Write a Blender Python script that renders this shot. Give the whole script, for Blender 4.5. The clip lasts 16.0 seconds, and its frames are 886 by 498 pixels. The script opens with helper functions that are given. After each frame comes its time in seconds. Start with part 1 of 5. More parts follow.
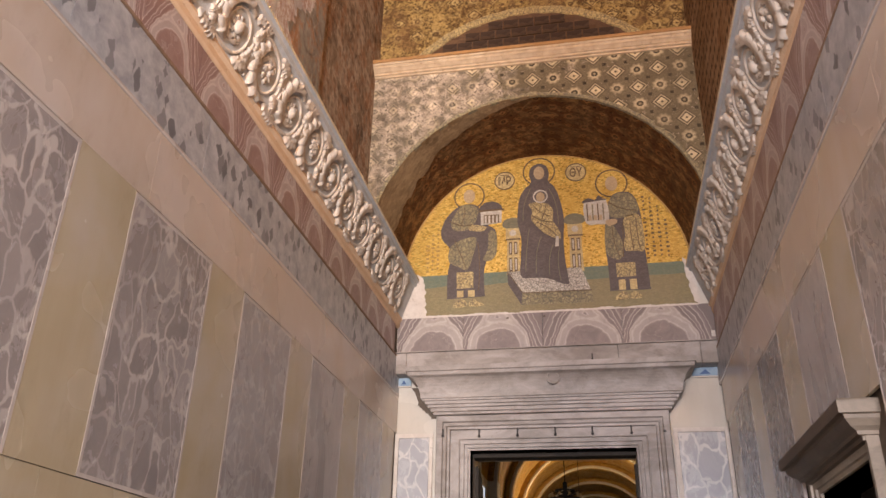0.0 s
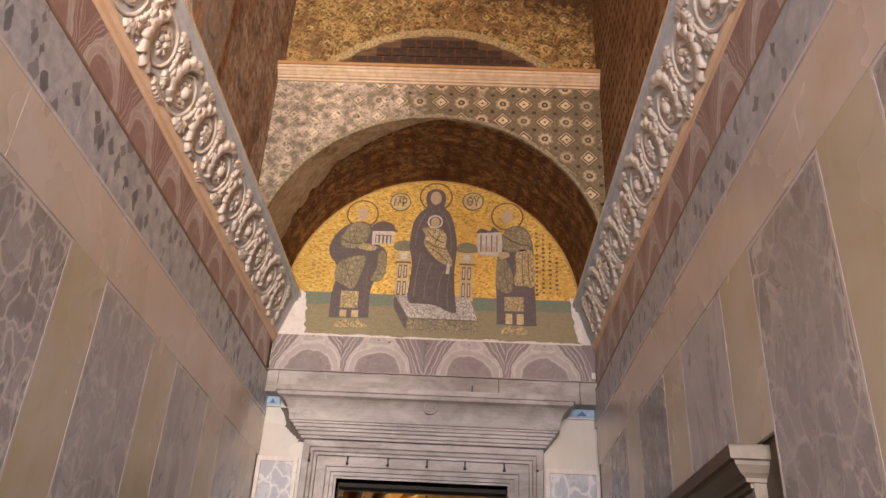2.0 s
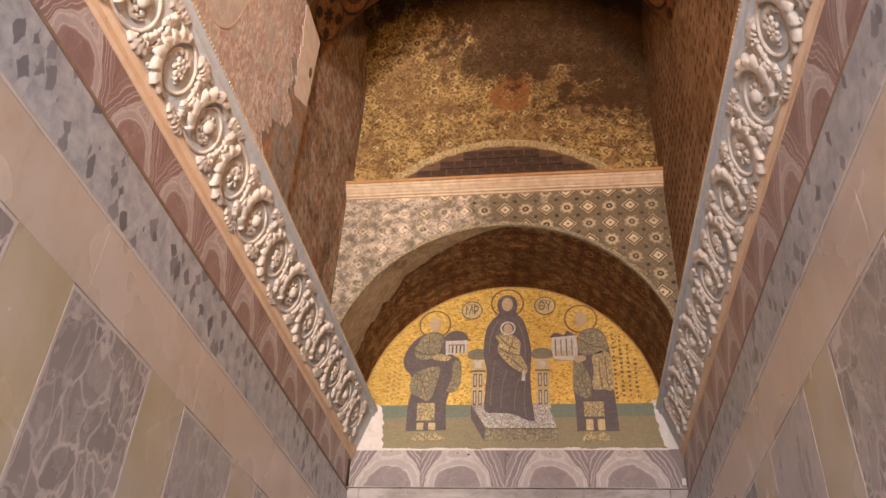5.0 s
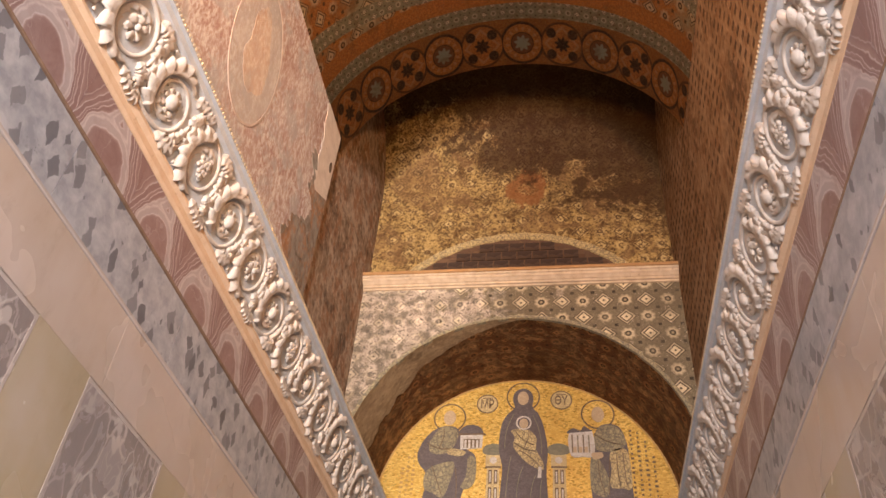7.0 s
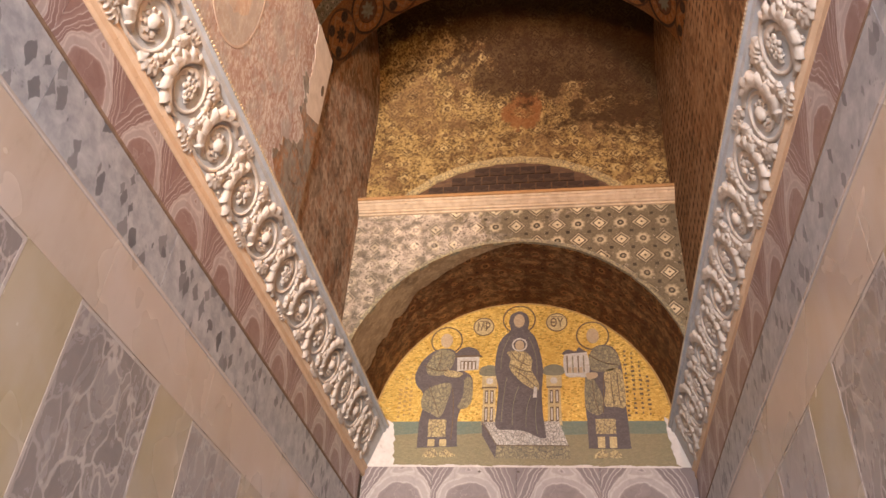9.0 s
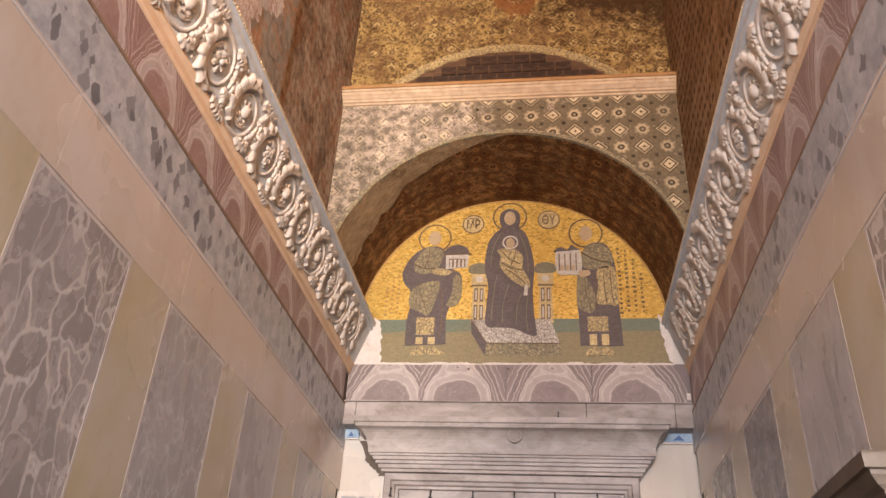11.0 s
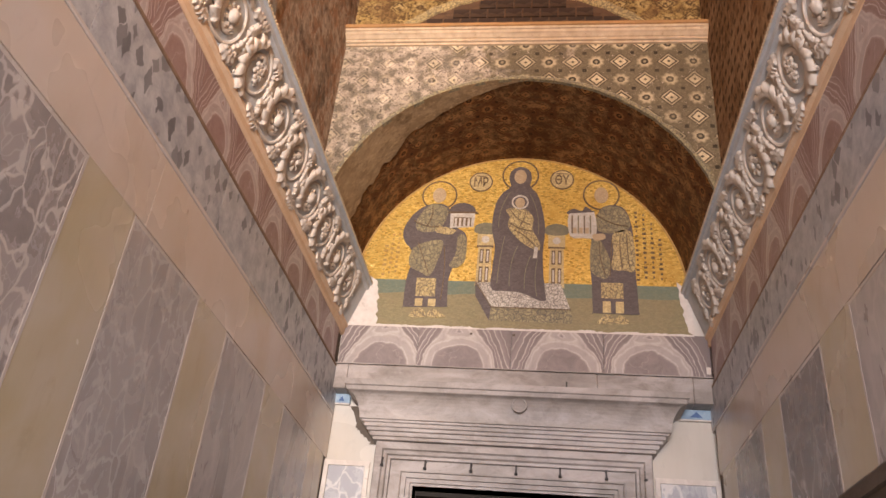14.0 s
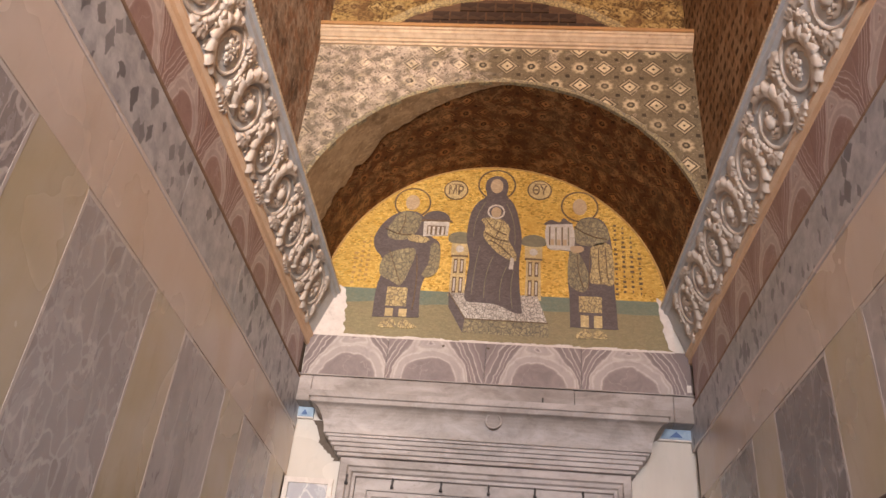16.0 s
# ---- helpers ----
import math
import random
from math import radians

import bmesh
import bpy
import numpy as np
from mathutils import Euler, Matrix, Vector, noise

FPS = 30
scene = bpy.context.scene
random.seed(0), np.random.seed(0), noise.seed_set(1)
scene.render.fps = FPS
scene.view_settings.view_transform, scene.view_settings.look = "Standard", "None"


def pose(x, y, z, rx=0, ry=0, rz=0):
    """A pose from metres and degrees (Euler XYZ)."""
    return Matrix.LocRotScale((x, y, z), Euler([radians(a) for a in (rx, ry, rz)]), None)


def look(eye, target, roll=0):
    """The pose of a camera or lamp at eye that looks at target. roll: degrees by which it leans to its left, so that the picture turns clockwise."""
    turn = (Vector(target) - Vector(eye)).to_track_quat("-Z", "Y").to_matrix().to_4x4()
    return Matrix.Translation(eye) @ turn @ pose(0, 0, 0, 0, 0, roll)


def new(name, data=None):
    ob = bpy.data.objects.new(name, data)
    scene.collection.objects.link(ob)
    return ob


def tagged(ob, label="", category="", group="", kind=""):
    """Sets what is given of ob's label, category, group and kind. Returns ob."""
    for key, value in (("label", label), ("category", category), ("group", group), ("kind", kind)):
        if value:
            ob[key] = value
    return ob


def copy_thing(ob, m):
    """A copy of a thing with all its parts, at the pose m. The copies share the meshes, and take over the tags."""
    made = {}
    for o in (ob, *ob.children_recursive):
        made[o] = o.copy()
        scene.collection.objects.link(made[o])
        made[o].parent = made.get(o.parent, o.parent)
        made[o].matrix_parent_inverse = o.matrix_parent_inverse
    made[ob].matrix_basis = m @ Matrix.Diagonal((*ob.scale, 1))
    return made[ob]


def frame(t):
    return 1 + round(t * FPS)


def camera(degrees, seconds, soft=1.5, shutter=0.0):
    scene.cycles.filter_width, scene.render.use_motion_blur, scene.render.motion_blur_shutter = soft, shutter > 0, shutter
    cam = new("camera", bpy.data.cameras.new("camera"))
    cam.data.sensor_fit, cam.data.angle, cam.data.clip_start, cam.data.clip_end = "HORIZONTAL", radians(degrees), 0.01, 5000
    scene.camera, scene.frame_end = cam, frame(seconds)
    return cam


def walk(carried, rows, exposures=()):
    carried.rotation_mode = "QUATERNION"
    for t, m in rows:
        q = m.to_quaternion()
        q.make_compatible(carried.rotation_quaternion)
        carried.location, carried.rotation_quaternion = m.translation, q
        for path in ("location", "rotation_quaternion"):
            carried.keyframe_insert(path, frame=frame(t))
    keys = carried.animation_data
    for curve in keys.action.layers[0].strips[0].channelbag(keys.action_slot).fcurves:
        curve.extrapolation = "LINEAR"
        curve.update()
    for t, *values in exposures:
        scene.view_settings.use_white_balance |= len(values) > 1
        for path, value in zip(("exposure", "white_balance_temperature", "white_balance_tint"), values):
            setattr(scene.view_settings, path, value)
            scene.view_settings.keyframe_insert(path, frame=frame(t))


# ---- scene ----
cam = camera(58.1, 16.0)
PATH = [
    (0, (0.686, -0.485, 1.621), (0.327, 1.28, 2.491), 1.3),
    (0.5, (0.662, -0.342, 1.622), (0.338, 1.422, 2.506), 2.0),
    (1, (0.663, -0.154, 1.636), (0.401, 1.615, 2.532), 2.8),
    (1.5, (0.581, -0.062, 1.649), (0.435, 1.701, 2.582), 2.8),
    (2, (0.503, -0.018, 1.643), (0.438, 1.739, 2.596), 3.1),
    (2.5, (0.473, -0.021, 1.643), (0.444, 1.718, 2.63), 3.9),
    (3, (0.463, -0.036, 1.65), (0.426, 1.683, 2.671), 3.5),
    (3.5, (0.491, -0.042, 1.654), (0.423, 1.658, 2.706), 2.6),
    (4, (0.56, -0.029, 1.663), (0.385, 1.631, 2.765), 4.3),
    (4.5, (0.603, -0.044, 1.67), (0.366, 1.589, 2.8), 5.1),
    (5, (0.62, -0.059, 1.674), (0.361, 1.545, 2.841), 3.4),
    (7.5, (0.682, -0.145, 1.695), (0.379, 1.302, 3.042), 5.8),
    (8, (0.698, -0.146, 1.697), (0.393, 1.305, 3.04), 5.9),
    (8.5, (0.69, -0.112, 1.686), (0.399, 1.389, 2.975), 5.1),
    (9, (0.738, -0.082, 1.658), (0.435, 1.491, 2.854), 4.5),
    (9.5, (0.731, 0.0, 1.634), (0.4, 1.651, 2.713), 4.8),
    (10, (0.645, 0.15, 1.624), (0.355, 1.833, 2.666), 3.8),
    (12.5, (0.438, 1.074, 1.654), (0.193, 2.786, 2.659), 3.6),
    (13, (0.398, 1.214, 1.641), (0.158, 2.938, 2.627), 3.8),
    (13.5, (0.38, 1.414, 1.649), (0.124, 3.12, 2.661), 4.1),
    (14, (0.324, 1.561, 1.648), (0.067, 3.268, 2.659), 5.6),
    (14.5, (0.199, 1.714, 1.651), (0.024, 3.422, 2.678), 4.0),
    (15, (0.125, 1.83, 1.651), (-0.03, 3.538, 2.68), 4.3),
    (15.5, (0.115, 1.996, 1.66), (-0.043, 3.677, 2.732), 4.3),
    (16, (0.082, 2.102, 1.663), (-0.076, 3.78, 2.739), 5.5),
]
walk(cam, [(t, look(eye, target, roll)) for t, eye, target, roll in PATH], [(0.0, -0.28), (2.0, -0.26), (4.0, -0.22), (5.0, -0.15), (7.5, 0.0), (10.0, 0.02), (16.0, -0.05)])

# ---- world, entrance daylight and floodlights ----
world = bpy.data.worlds.new("sky_world")
scene.world = world
world.use_nodes = True
wt = world.node_tree
sky = wt.nodes.new("ShaderNodeTexSky")
sky.sky_type, sky.sun_disc = "NISHITA", False
sky.sun_elevation, sky.sun_rotation = radians(40), radians(200)
wt.links.new(sky.outputs["Color"], wt.nodes["Background"].inputs["Color"])
wt.nodes["Background"].inputs["Strength"].default_value = 0.08


def area_lamp(name, m, sx, sy, watts, colour, spread=180):
    data = bpy.data.lights.new(name, "AREA")
    data.shape, data.size, data.size_y = "RECTANGLE", sx, sy
    data.energy, data.color, data.spread = watts, colour, radians(spread)
    ob = new(name, data)
    ob.matrix_world = m
    return ob


# daylight in the entrance opening behind the walk
area_lamp("entrance_daylight", look((-0.1, -8.6, 2.9), (-0.2, 6.0, 4.3)), 2.6, 5.0, 2150, (0.90, 0.88, 0.98), 150)
# unseen lamp added outside; the entrance jamb keeps it to one half of the vaults
area_lamp("court_daylight", look((1.74, -16.0, 2.0), (-0.6, 9.0, 9.0)), 0.5, 0.5, 2200, (1.0, 0.88, 0.80), 120)
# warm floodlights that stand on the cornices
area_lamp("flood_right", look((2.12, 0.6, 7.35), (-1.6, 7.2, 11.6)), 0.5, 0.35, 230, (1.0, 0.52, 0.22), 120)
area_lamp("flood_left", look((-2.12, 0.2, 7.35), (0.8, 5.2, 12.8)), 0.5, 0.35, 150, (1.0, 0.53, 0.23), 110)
# added fill lamp for the hall beyond the doorway, at the second chandelier
lamp = bpy.data.lights.new("hall_fill_lamp", "POINT")
lamp.energy, lamp.color, lamp.shadow_soft_size = 900, (1.0, 0.72, 0.42), 0.4
new("hall_fill_lamp", lamp).location = (-0.6, 42.0, 6.6)


# ---- node helper ----
class Shade:
    """A material with short calls for its nodes; values may be numbers, colours or sockets."""

    def __init__(self, name):
        self.mat = bpy.data.materials.new(name)
        self.mat.use_nodes = True
        self.tree = self.mat.node_tree
        self.bsdf = self.tree.nodes["Principled BSDF"]
        self.tc = self.tree.nodes.new("ShaderNodeTexCoord")
        self.info = self.tree.nodes.new("ShaderNodeObjectInfo")
        self.place = self.tc.outputs["Object"]
        self.rand = self.info.outputs["Random"]
        self.spot = self.tree.nodes.new("ShaderNodeNewGeometry").outputs["Position"]

    def put(self, socket, value):
        if isinstance(value, bpy.types.NodeSocket):
            self.tree.links.new(value, socket)
        elif isinstance(value, tuple) and len(value) == 3 and socket.type == "RGBA":
            socket.default_value = (*value, 1)
        else:
            socket.default_value = value

    def m(self, op, a, b=0.0, c=0.0):
        n = self.tree.nodes.new("ShaderNodeMath")
        n.operation = op
        for k, v in enumerate((a, b, c)):
            self.put(n.inputs[k], v)
        return n.outputs[0]

    def split(self, vec):
        n = self.tree.nodes.new("ShaderNodeSeparateXYZ")
        self.put(n.inputs[0], vec)
        return n.outputs

    def join(self, x, y, z):
        n = self.tree.nodes.new("ShaderNodeCombineXYZ")
        for k, v in enumerate((x, y, z)):
            self.put(n.inputs[k], v)
        return n.outputs[0]

    def vec(self, op, a, b):
        n = self.tree.nodes.new("ShaderNodeVectorMath")
        n.operation = op
        self.put(n.inputs[0], a)
        self.put(n.inputs[1], b)
        return n.outputs[0]

    def noise(self, scale, detail=4.0, rough=0.55, at=None, warp=0.0):
        n = self.tree.nodes.new("ShaderNodeTexNoise")
        self.put(n.inputs["Vector"], at or self.place)
        for k, v in (("Scale", scale), ("Detail", detail), ("Roughness", rough), ("Distortion", warp)):
            self.put(n.inputs[k], v)
        return n.outputs["Fac"]

    def cells(self, scale, feature="F1", at=None, out="Distance"):
        n = self.tree.nodes.new("ShaderNodeTexVoronoi")
        n.feature = feature
        self.put(n.inputs["Vector"], at or self.place)
        self.put(n.inputs["Scale"], scale)
        return n.outputs[out]

    def ramp(self, fac, *stops):
        """stops: (place, value or colour)."""
        n = self.tree.nodes.new("ShaderNodeValToRGB")
        e = n.color_ramp.elements
        while len(e) < len(stops):
            e.new(0.5)
        for k, (p, v) in enumerate(stops):
            e[k].position = p
            e[k].color = (*v, 1) if isinstance(v, tuple) else (v, v, v, 1)
        self.put(n.inputs[0], fac)
        return n.outputs[0]

    def mix(self, fac, a, b, how="MIX"):
        n = self.tree.nodes.new("ShaderNodeMix")
        n.data_type, n.blend_type = "RGBA", how
        self.put(n.inputs["Factor"], fac)
        self.put(n.inputs["A"], a)
        self.put(n.inputs["B"], b)
        return n.outputs["Result"]

    def offset(self, amount=37.0):
        """Object coordinates moved by the object's own chance."""
        return self.vec("ADD", self.place, self.join(self.m("MULTIPLY", self.rand, amount), self.m("MULTIPLY", self.rand, amount * 0.7), self.m("MULTIPLY", self.rand, amount * 1.3)))

    def warped(self, at, scale, amount):
        n = self.tree.nodes.new("ShaderNodeTexNoise")
        self.put(n.inputs["Vector"], at)
        self.put(n.inputs["Scale"], scale)
        n.inputs["Detail"].default_value = 3
        d = self.vec("SUBTRACT", n.outputs["Color"], (0.5, 0.5, 0.5))
        return self.vec("ADD", at, self.vec("MULTIPLY", d, (amount, amount, amount)))

    def done(self, colour, rough=0.6, metal=0.0, bump=None, depth=0.01, spec=0.5):
        self.put(self.bsdf.inputs["Base Color"], colour)
        self.put(self.bsdf.inputs["Roughness"], rough)
        self.put(self.bsdf.inputs["Metallic"], metal)
        self.put(self.bsdf.inputs["Specular IOR Level"], spec)
        if bump is not None:
            n = self.tree.nodes.new("ShaderNodeBump")
            n.inputs["Distance"].default_value = depth
            n.inputs["Strength"].default_value = 0.6
            self.put(n.inputs["Height"], bump)
            self.put(self.bsdf.inputs["Normal"], n.outputs[0])
        return self.mat


# ---- materials ----
def field_stone(name, light, dark, stain):
    """Honey or rose coloured marble with upright grain, soft clouds and grey bloom."""
    g = Shade(name)
    at = g.spot
    grain = g.noise(7, 6, 0.65, g.vec("MULTIPLY", at, (1.0, 1.0, 0.16)), 0.5)
    cloud = g.noise(0.9, 3, 0.5, at, 0.3)
    c = g.mix(g.ramp(g.m("ADD", g.m("MULTIPLY", grain, 0.35), g.m("MULTIPLY", cloud, 0.65)), (0.34, 0.0), (0.66, 1.0)), dark, light)
    c = g.mix(g.ramp(g.noise(1.3, 3, 0.5, at, 0.5), (0.40, 0.0), (0.70, 0.8)), c, stain)
    c = g.mix(g.ramp(g.noise(5.0, 7, 0.72, g.vec("MULTIPLY", at, (1.0, 1.0, 0.5)), 0.4), (0.56, 0.0), (0.80, 0.4)), c, tuple(v * 0.62 for v in dark))
    return g.done(c, g.ramp(cloud, (0.3, 0.16), (0.7, 0.34)), bump=grain, depth=0.001, spec=0.6)


honey = field_stone("honey_marble", (0.445, 0.36, 0.245), (0.375, 0.295, 0.185), (0.45, 0.375, 0.30))
rose = field_stone("rose_marble", (0.50, 0.40, 0.325), (0.445, 0.34, 0.26), (0.52, 0.43, 0.375))
white_marble = field_stone("pale_plaster", (0.56, 0.51, 0.435), (0.49, 0.435, 0.36), (0.53, 0.48, 0.41))
border_mat = field_stone("pale_border_stone", (0.50, 0.425, 0.375), (0.43, 0.36, 0.31), (0.47, 0.40, 0.36))


def breccia(name, vein, base, base2, scale, thin):
    g = Shade(name)
    at = g.warped(g.warped(g.vec("MULTIPLY", g.offset(), (1.0, 1.0, 0.6)), 2.2, 0.35), 7.0, 0.10)
    edge = g.cells(scale, "DISTANCE_TO_EDGE", at)
    tone = g.cells(scale, "F1", at, "Color")
    cloud = g.noise(4, 5, 0.65, at, 0.8)
    cell = g.mix(g.ramp(g.split(tone)[0], (0.0, 0.0), (1.0, 1.0)), base, base2)
    cell = g.mix(g.ramp(cloud, (0.35, 0.0), (0.7, 0.6)), cell, tuple(0.5 * (p + q) for p, q in zip(vein, base)))
    fine = g.cells(scale * 2.3, "DISTANCE_TO_EDGE", at)
    width = g.m("MULTIPLY", g.noise(2.2, 2, 0.5, at), thin * 2)
    v = g.m("SUBTRACT", 1.0, g.ramp(g.m("DIVIDE", edge, width), (0.45, 0.0), (1.0, 1.0)))
    v2 = g.m("MULTIPLY", g.m("SUBTRACT", 1.0, g.ramp(fine, (0.0, 0.0), (0.05, 1.0))), g.ramp(cloud, (0.5, 0.0), (0.62, 0.6)))
    c = g.mix(g.m("MULTIPLY", g.m("MAXIMUM", v, v2), g.ramp(g.noise(1.4, 2, 0.5, at), (0.3, 0.35), (0.6, 1.0))), cell, vein)
    return g.done(c, g.ramp(cloud, (0.3, 0.18), (0.7, 0.34)), bump=v, depth=0.0006, spec=0.6)


grey_breccia = breccia("grey_breccia", (0.47, 0.405, 0.365), (0.22, 0.182, 0.170), (0.285, 0.24, 0.224), 5.2, 0.06)
violet_breccia = breccia("violet_breccia", (0.33, 0.285, 0.265), (0.135, 0.11, 0.102), (0.19, 0.158, 0.148), 3.6, 0.035)
blue_breccia = breccia("blue_grey_breccia", (0.56, 0.53, 0.50), (0.29, 0.29, 0.30), (0.37, 0.36, 0.37), 4.2, 0.07)


def cloudy(name, a, b, c2):
    g = Shade(name)
    at = g.offset()
    up = g.vec("MULTIPLY", at, (1.0, 1.0, 0.3))
    n1, n2 = g.noise(2.4, 5, 0.6, up, 0.6), g.noise(5.5, 6, 0.65, g.vec("MULTIPLY", at, (1.0, 1.0, 0.55)), 0.6)
    c = g.mix(g.ramp(n1, (0.35, 0.0), (0.65, 1.0)), a, b)
    c = g.mix(g.ramp(n2, (0.46, 0.0), (0.72, 0.75)), c, c2)
    line = g.cells(3.4, "DISTANCE_TO_EDGE", g.warped(g.vec("MULTIPLY", at, (1.0, 1.0, 0.55)), 2.5, 0.4))
    vein = g.m("MULTIPLY", g.ramp(line, (0.0, 1.0), (0.06, 0.0)), g.ramp(n1, (0.40, 0.0), (0.56, 1.0)))
    c = g.mix(g.m("MULTIPLY", vein, 0.75), c, tuple(min(1.0, v * 1.12) for v in b))
    return g.done(c, g.ramp(n1, (0.3, 0.2), (0.7, 0.38)), bump=n2, depth=0.0006, spec=0.6)


pale_breccia = breccia("pale_veined_marble", (0.46, 0.41, 0.38), (0.275, 0.233, 0.22), (0.335, 0.29, 0.272), 4.6, 0.05)
cloud_grey = cloudy("cloudy_grey_marble", (0.30, 0.257, 0.240), (0.42, 0.37, 0.345), (0.235, 0.197, 0.187))


def weathered(name, a, b, grime):
    """Old grey marble: soft clouds, faint level streaks, pits and dirt."""
    g = Shade(name)
    at = g.spot
    n1 = g.noise(1.8, 6, 0.65, g.vec("MULTIPLY", at, (0.5, 1.0, 1.0)), 0.8)
    n2 = g.noise(4, 7, 0.7, g.vec("MULTIPLY", at, (0.75, 1.0, 1.15)), 0.6)
    c = g.mix(g.ramp(n1, (0.42, 0.0), (0.58, 1.0)), a, b)
    c = g.mix(g.ramp(n2, (0.50, 0.0), (0.64, 0.55)), c, grime)
    pits = g.noise(30, 6, 0.7, at)
    c = g.mix(g.ramp(pits, (0.34, 0.4), (0.42, 0.0)), c, grime)
    wash = g.noise(0.8, 4, 0.6, g.vec("MULTIPLY", at, (1.0, 1.0, 2.2)), 1.2)
    c = g.mix(g.ramp(wash, (0.50, 0.0), (0.66, 0.5)), c, tuple(min(1.0, v * 1.3) for v in b))
    return g.done(c, 0.5, bump=g.m("ADD", pits, n2), depth=0.004, spec=0.4)


lintel_stone = weathered("weathered_grey_marble", (0.235, 0.198, 0.168), (0.345, 0.297, 0.262), (0.16, 0.128, 0.104))
# side cornice stone, darkened to carry the shade on its front and underside
shaded_stone = weathered("shaded_brown_stone", (0.052, 0.031, 0.017), (0.078, 0.048, 0.028), (0.030, 0.018, 0.010))
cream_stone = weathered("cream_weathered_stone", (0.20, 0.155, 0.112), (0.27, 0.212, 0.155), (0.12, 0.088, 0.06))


def speckled():
    g = Shade("speckled_grey_marble")
    at = g.warped(g.offset(), 6, 0.12)
    base = g.mix(g.ramp(g.noise(7, 5, 0.6, at), (0.35, 0.0), (0.65, 1.0)), (0.27, 0.262, 0.268), (0.43, 0.41, 0.405))
    tall = g.vec("MULTIPLY", at, (1.0, 1.0, 0.6))
    n = g.tree.nodes.new("ShaderNodeTexVoronoi")
    g.put(n.inputs["Vector"], tall)
    n.inputs["Scale"].default_value = 7.0
    n.distance = "MANHATTAN"
    pick = g.ramp(g.split(n.outputs["Color"])[1], (0.34, 0.0), (0.38, 1.0))
    clast = g.m("MULTIPLY", g.ramp(n.outputs["Distance"], (0.50, 1.0), (0.56, 0.0)), pick)
    tone = g.mix(g.split(n.outputs["Color"])[0], (0.085, 0.08, 0.085), (0.19, 0.18, 0.182))
    c = g.mix(g.m("MULTIPLY", clast, 0.85), base, tone)
    small = g.ramp(g.cells(17, "F1", at), (0.1, 0.5), (0.25, 0.0))
    c = g.mix(g.m("MULTIPLY", small, g.ramp(g.noise(2, 2), (0.5, 0.0), (0.6, 1.0))), c, (0.15, 0.14, 0.145))
    return g.done(c, 0.4, bump=g.noise(20, 3), depth=0.001)


speckle_mat = speckled()


def onyx(name, half, tall, dark, mid, pale, white):
    """Book-matched banded stone: a broad pale arch round a dark heart, thin white zigzags outside it."""
    g = Shade(name)
    at = g.vec("ADD", g.place, g.join(0.0, g.m("MULTIPLY", g.rand, 9.0), 0.0))
    w = g.warped(g.warped(at, 2.6, 0.16), 11.0, 0.035)
    x, _, z = g.split(w)
    x = g.m("ABSOLUTE", x)
    u, v = g.m("DIVIDE", x, half), g.m("DIVIDE", z, tall)
    r = g.m("SQRT", g.m("ADD", g.m("POWER", u, 2.0), g.m("POWER", v, 2.0)))
    # outside the arch the bands turn into chevrons that run up the joint
    chevron = g.m("ADD", g.m("MULTIPLY", u, 1.15), g.m("MULTIPLY", v, 0.42))
    far = g.ramp(r, (0.86, 0.0), (1.0, 0.7))
    r = g.m("ADD", g.m("MULTIPLY", r, g.m("SUBTRACT", 1.0, far)), g.m("MULTIPLY", chevron, far))
    grain = g.noise(20, 5, 0.65, at)
    r = g.m("ADD", r, g.m("MULTIPLY", g.m("SUBTRACT", grain, 0.5), 0.035))
    heart = g.mix(g.ramp(g.noise(6, 6, 0.7, at, 1.0), (0.38, 0.0), (0.66, 1.0)), dark, mid)
    c = g.ramp(
        g.m("DIVIDE", r, 1.6),
        (0.0, dark), (0.33, dark), (0.39, mid), (0.415, white), (0.43, pale), (0.50, pale), (0.525, white), (0.56, pale), (0.60, white),
        (0.615, mid), (0.64, dark), (0.675, dark), (0.69, white), (0.705, dark), (0.745, mid), (0.755, white), (0.77, dark), (0.83, dark), (0.845, white), (0.86, mid), (0.93, dark), (0.945, pale), (0.96, dark),
    )
    inner = g.ramp(r, (0.56, 1.0), (0.62, 0.0))
    c = g.mix(inner, c, heart)
    c = g.mix(g.ramp(g.noise(4, 6, 0.7, at, 1.2), (0.46, 0.0), (0.74, 0.65)), c, mid)
    crack = g.cells(2.2, "DISTANCE_TO_EDGE", g.warped(at, 4, 0.5))
    c = g.mix(g.m("MULTIPLY", g.ramp(crack, (0.0, 0.55), (0.018, 0.0)), inner), c, pale)
    return g.done(c, 0.42, bump=grain, depth=0.001)


onyx_pink = onyx("banded_rose_onyx", 0.36, 0.40, (0.225, 0.132, 0.115), (0.29, 0.19, 0.168), (0.385, 0.315, 0.292), (0.52, 0.44, 0.41))
onyx_grey = onyx("banded_grey_onyx", 0.58, 0.545, (0.175, 0.136, 0.124), (0.235, 0.188, 0.168), (0.345, 0.292, 0.255), (0.46, 0.395, 0.345))


def painted_stone(name, a, b, grime, scale=7.0):
    g = Shade(name)
    n1, n2 = g.noise(scale, 5, 0.65), g.noise(scale * 6, 4, 0.6)
    c = g.mix(g.ramp(n1, (0.35, 0.0), (0.65, 1.0)), a, b)
    c = g.mix(g.ramp(g.noise(scale * 2.2, 6, 0.7), (0.58, 0.0), (0.72, 0.7)), c, grime)
    return g.done(c, 0.7, bump=n2, depth=0.003, spec=0.3)


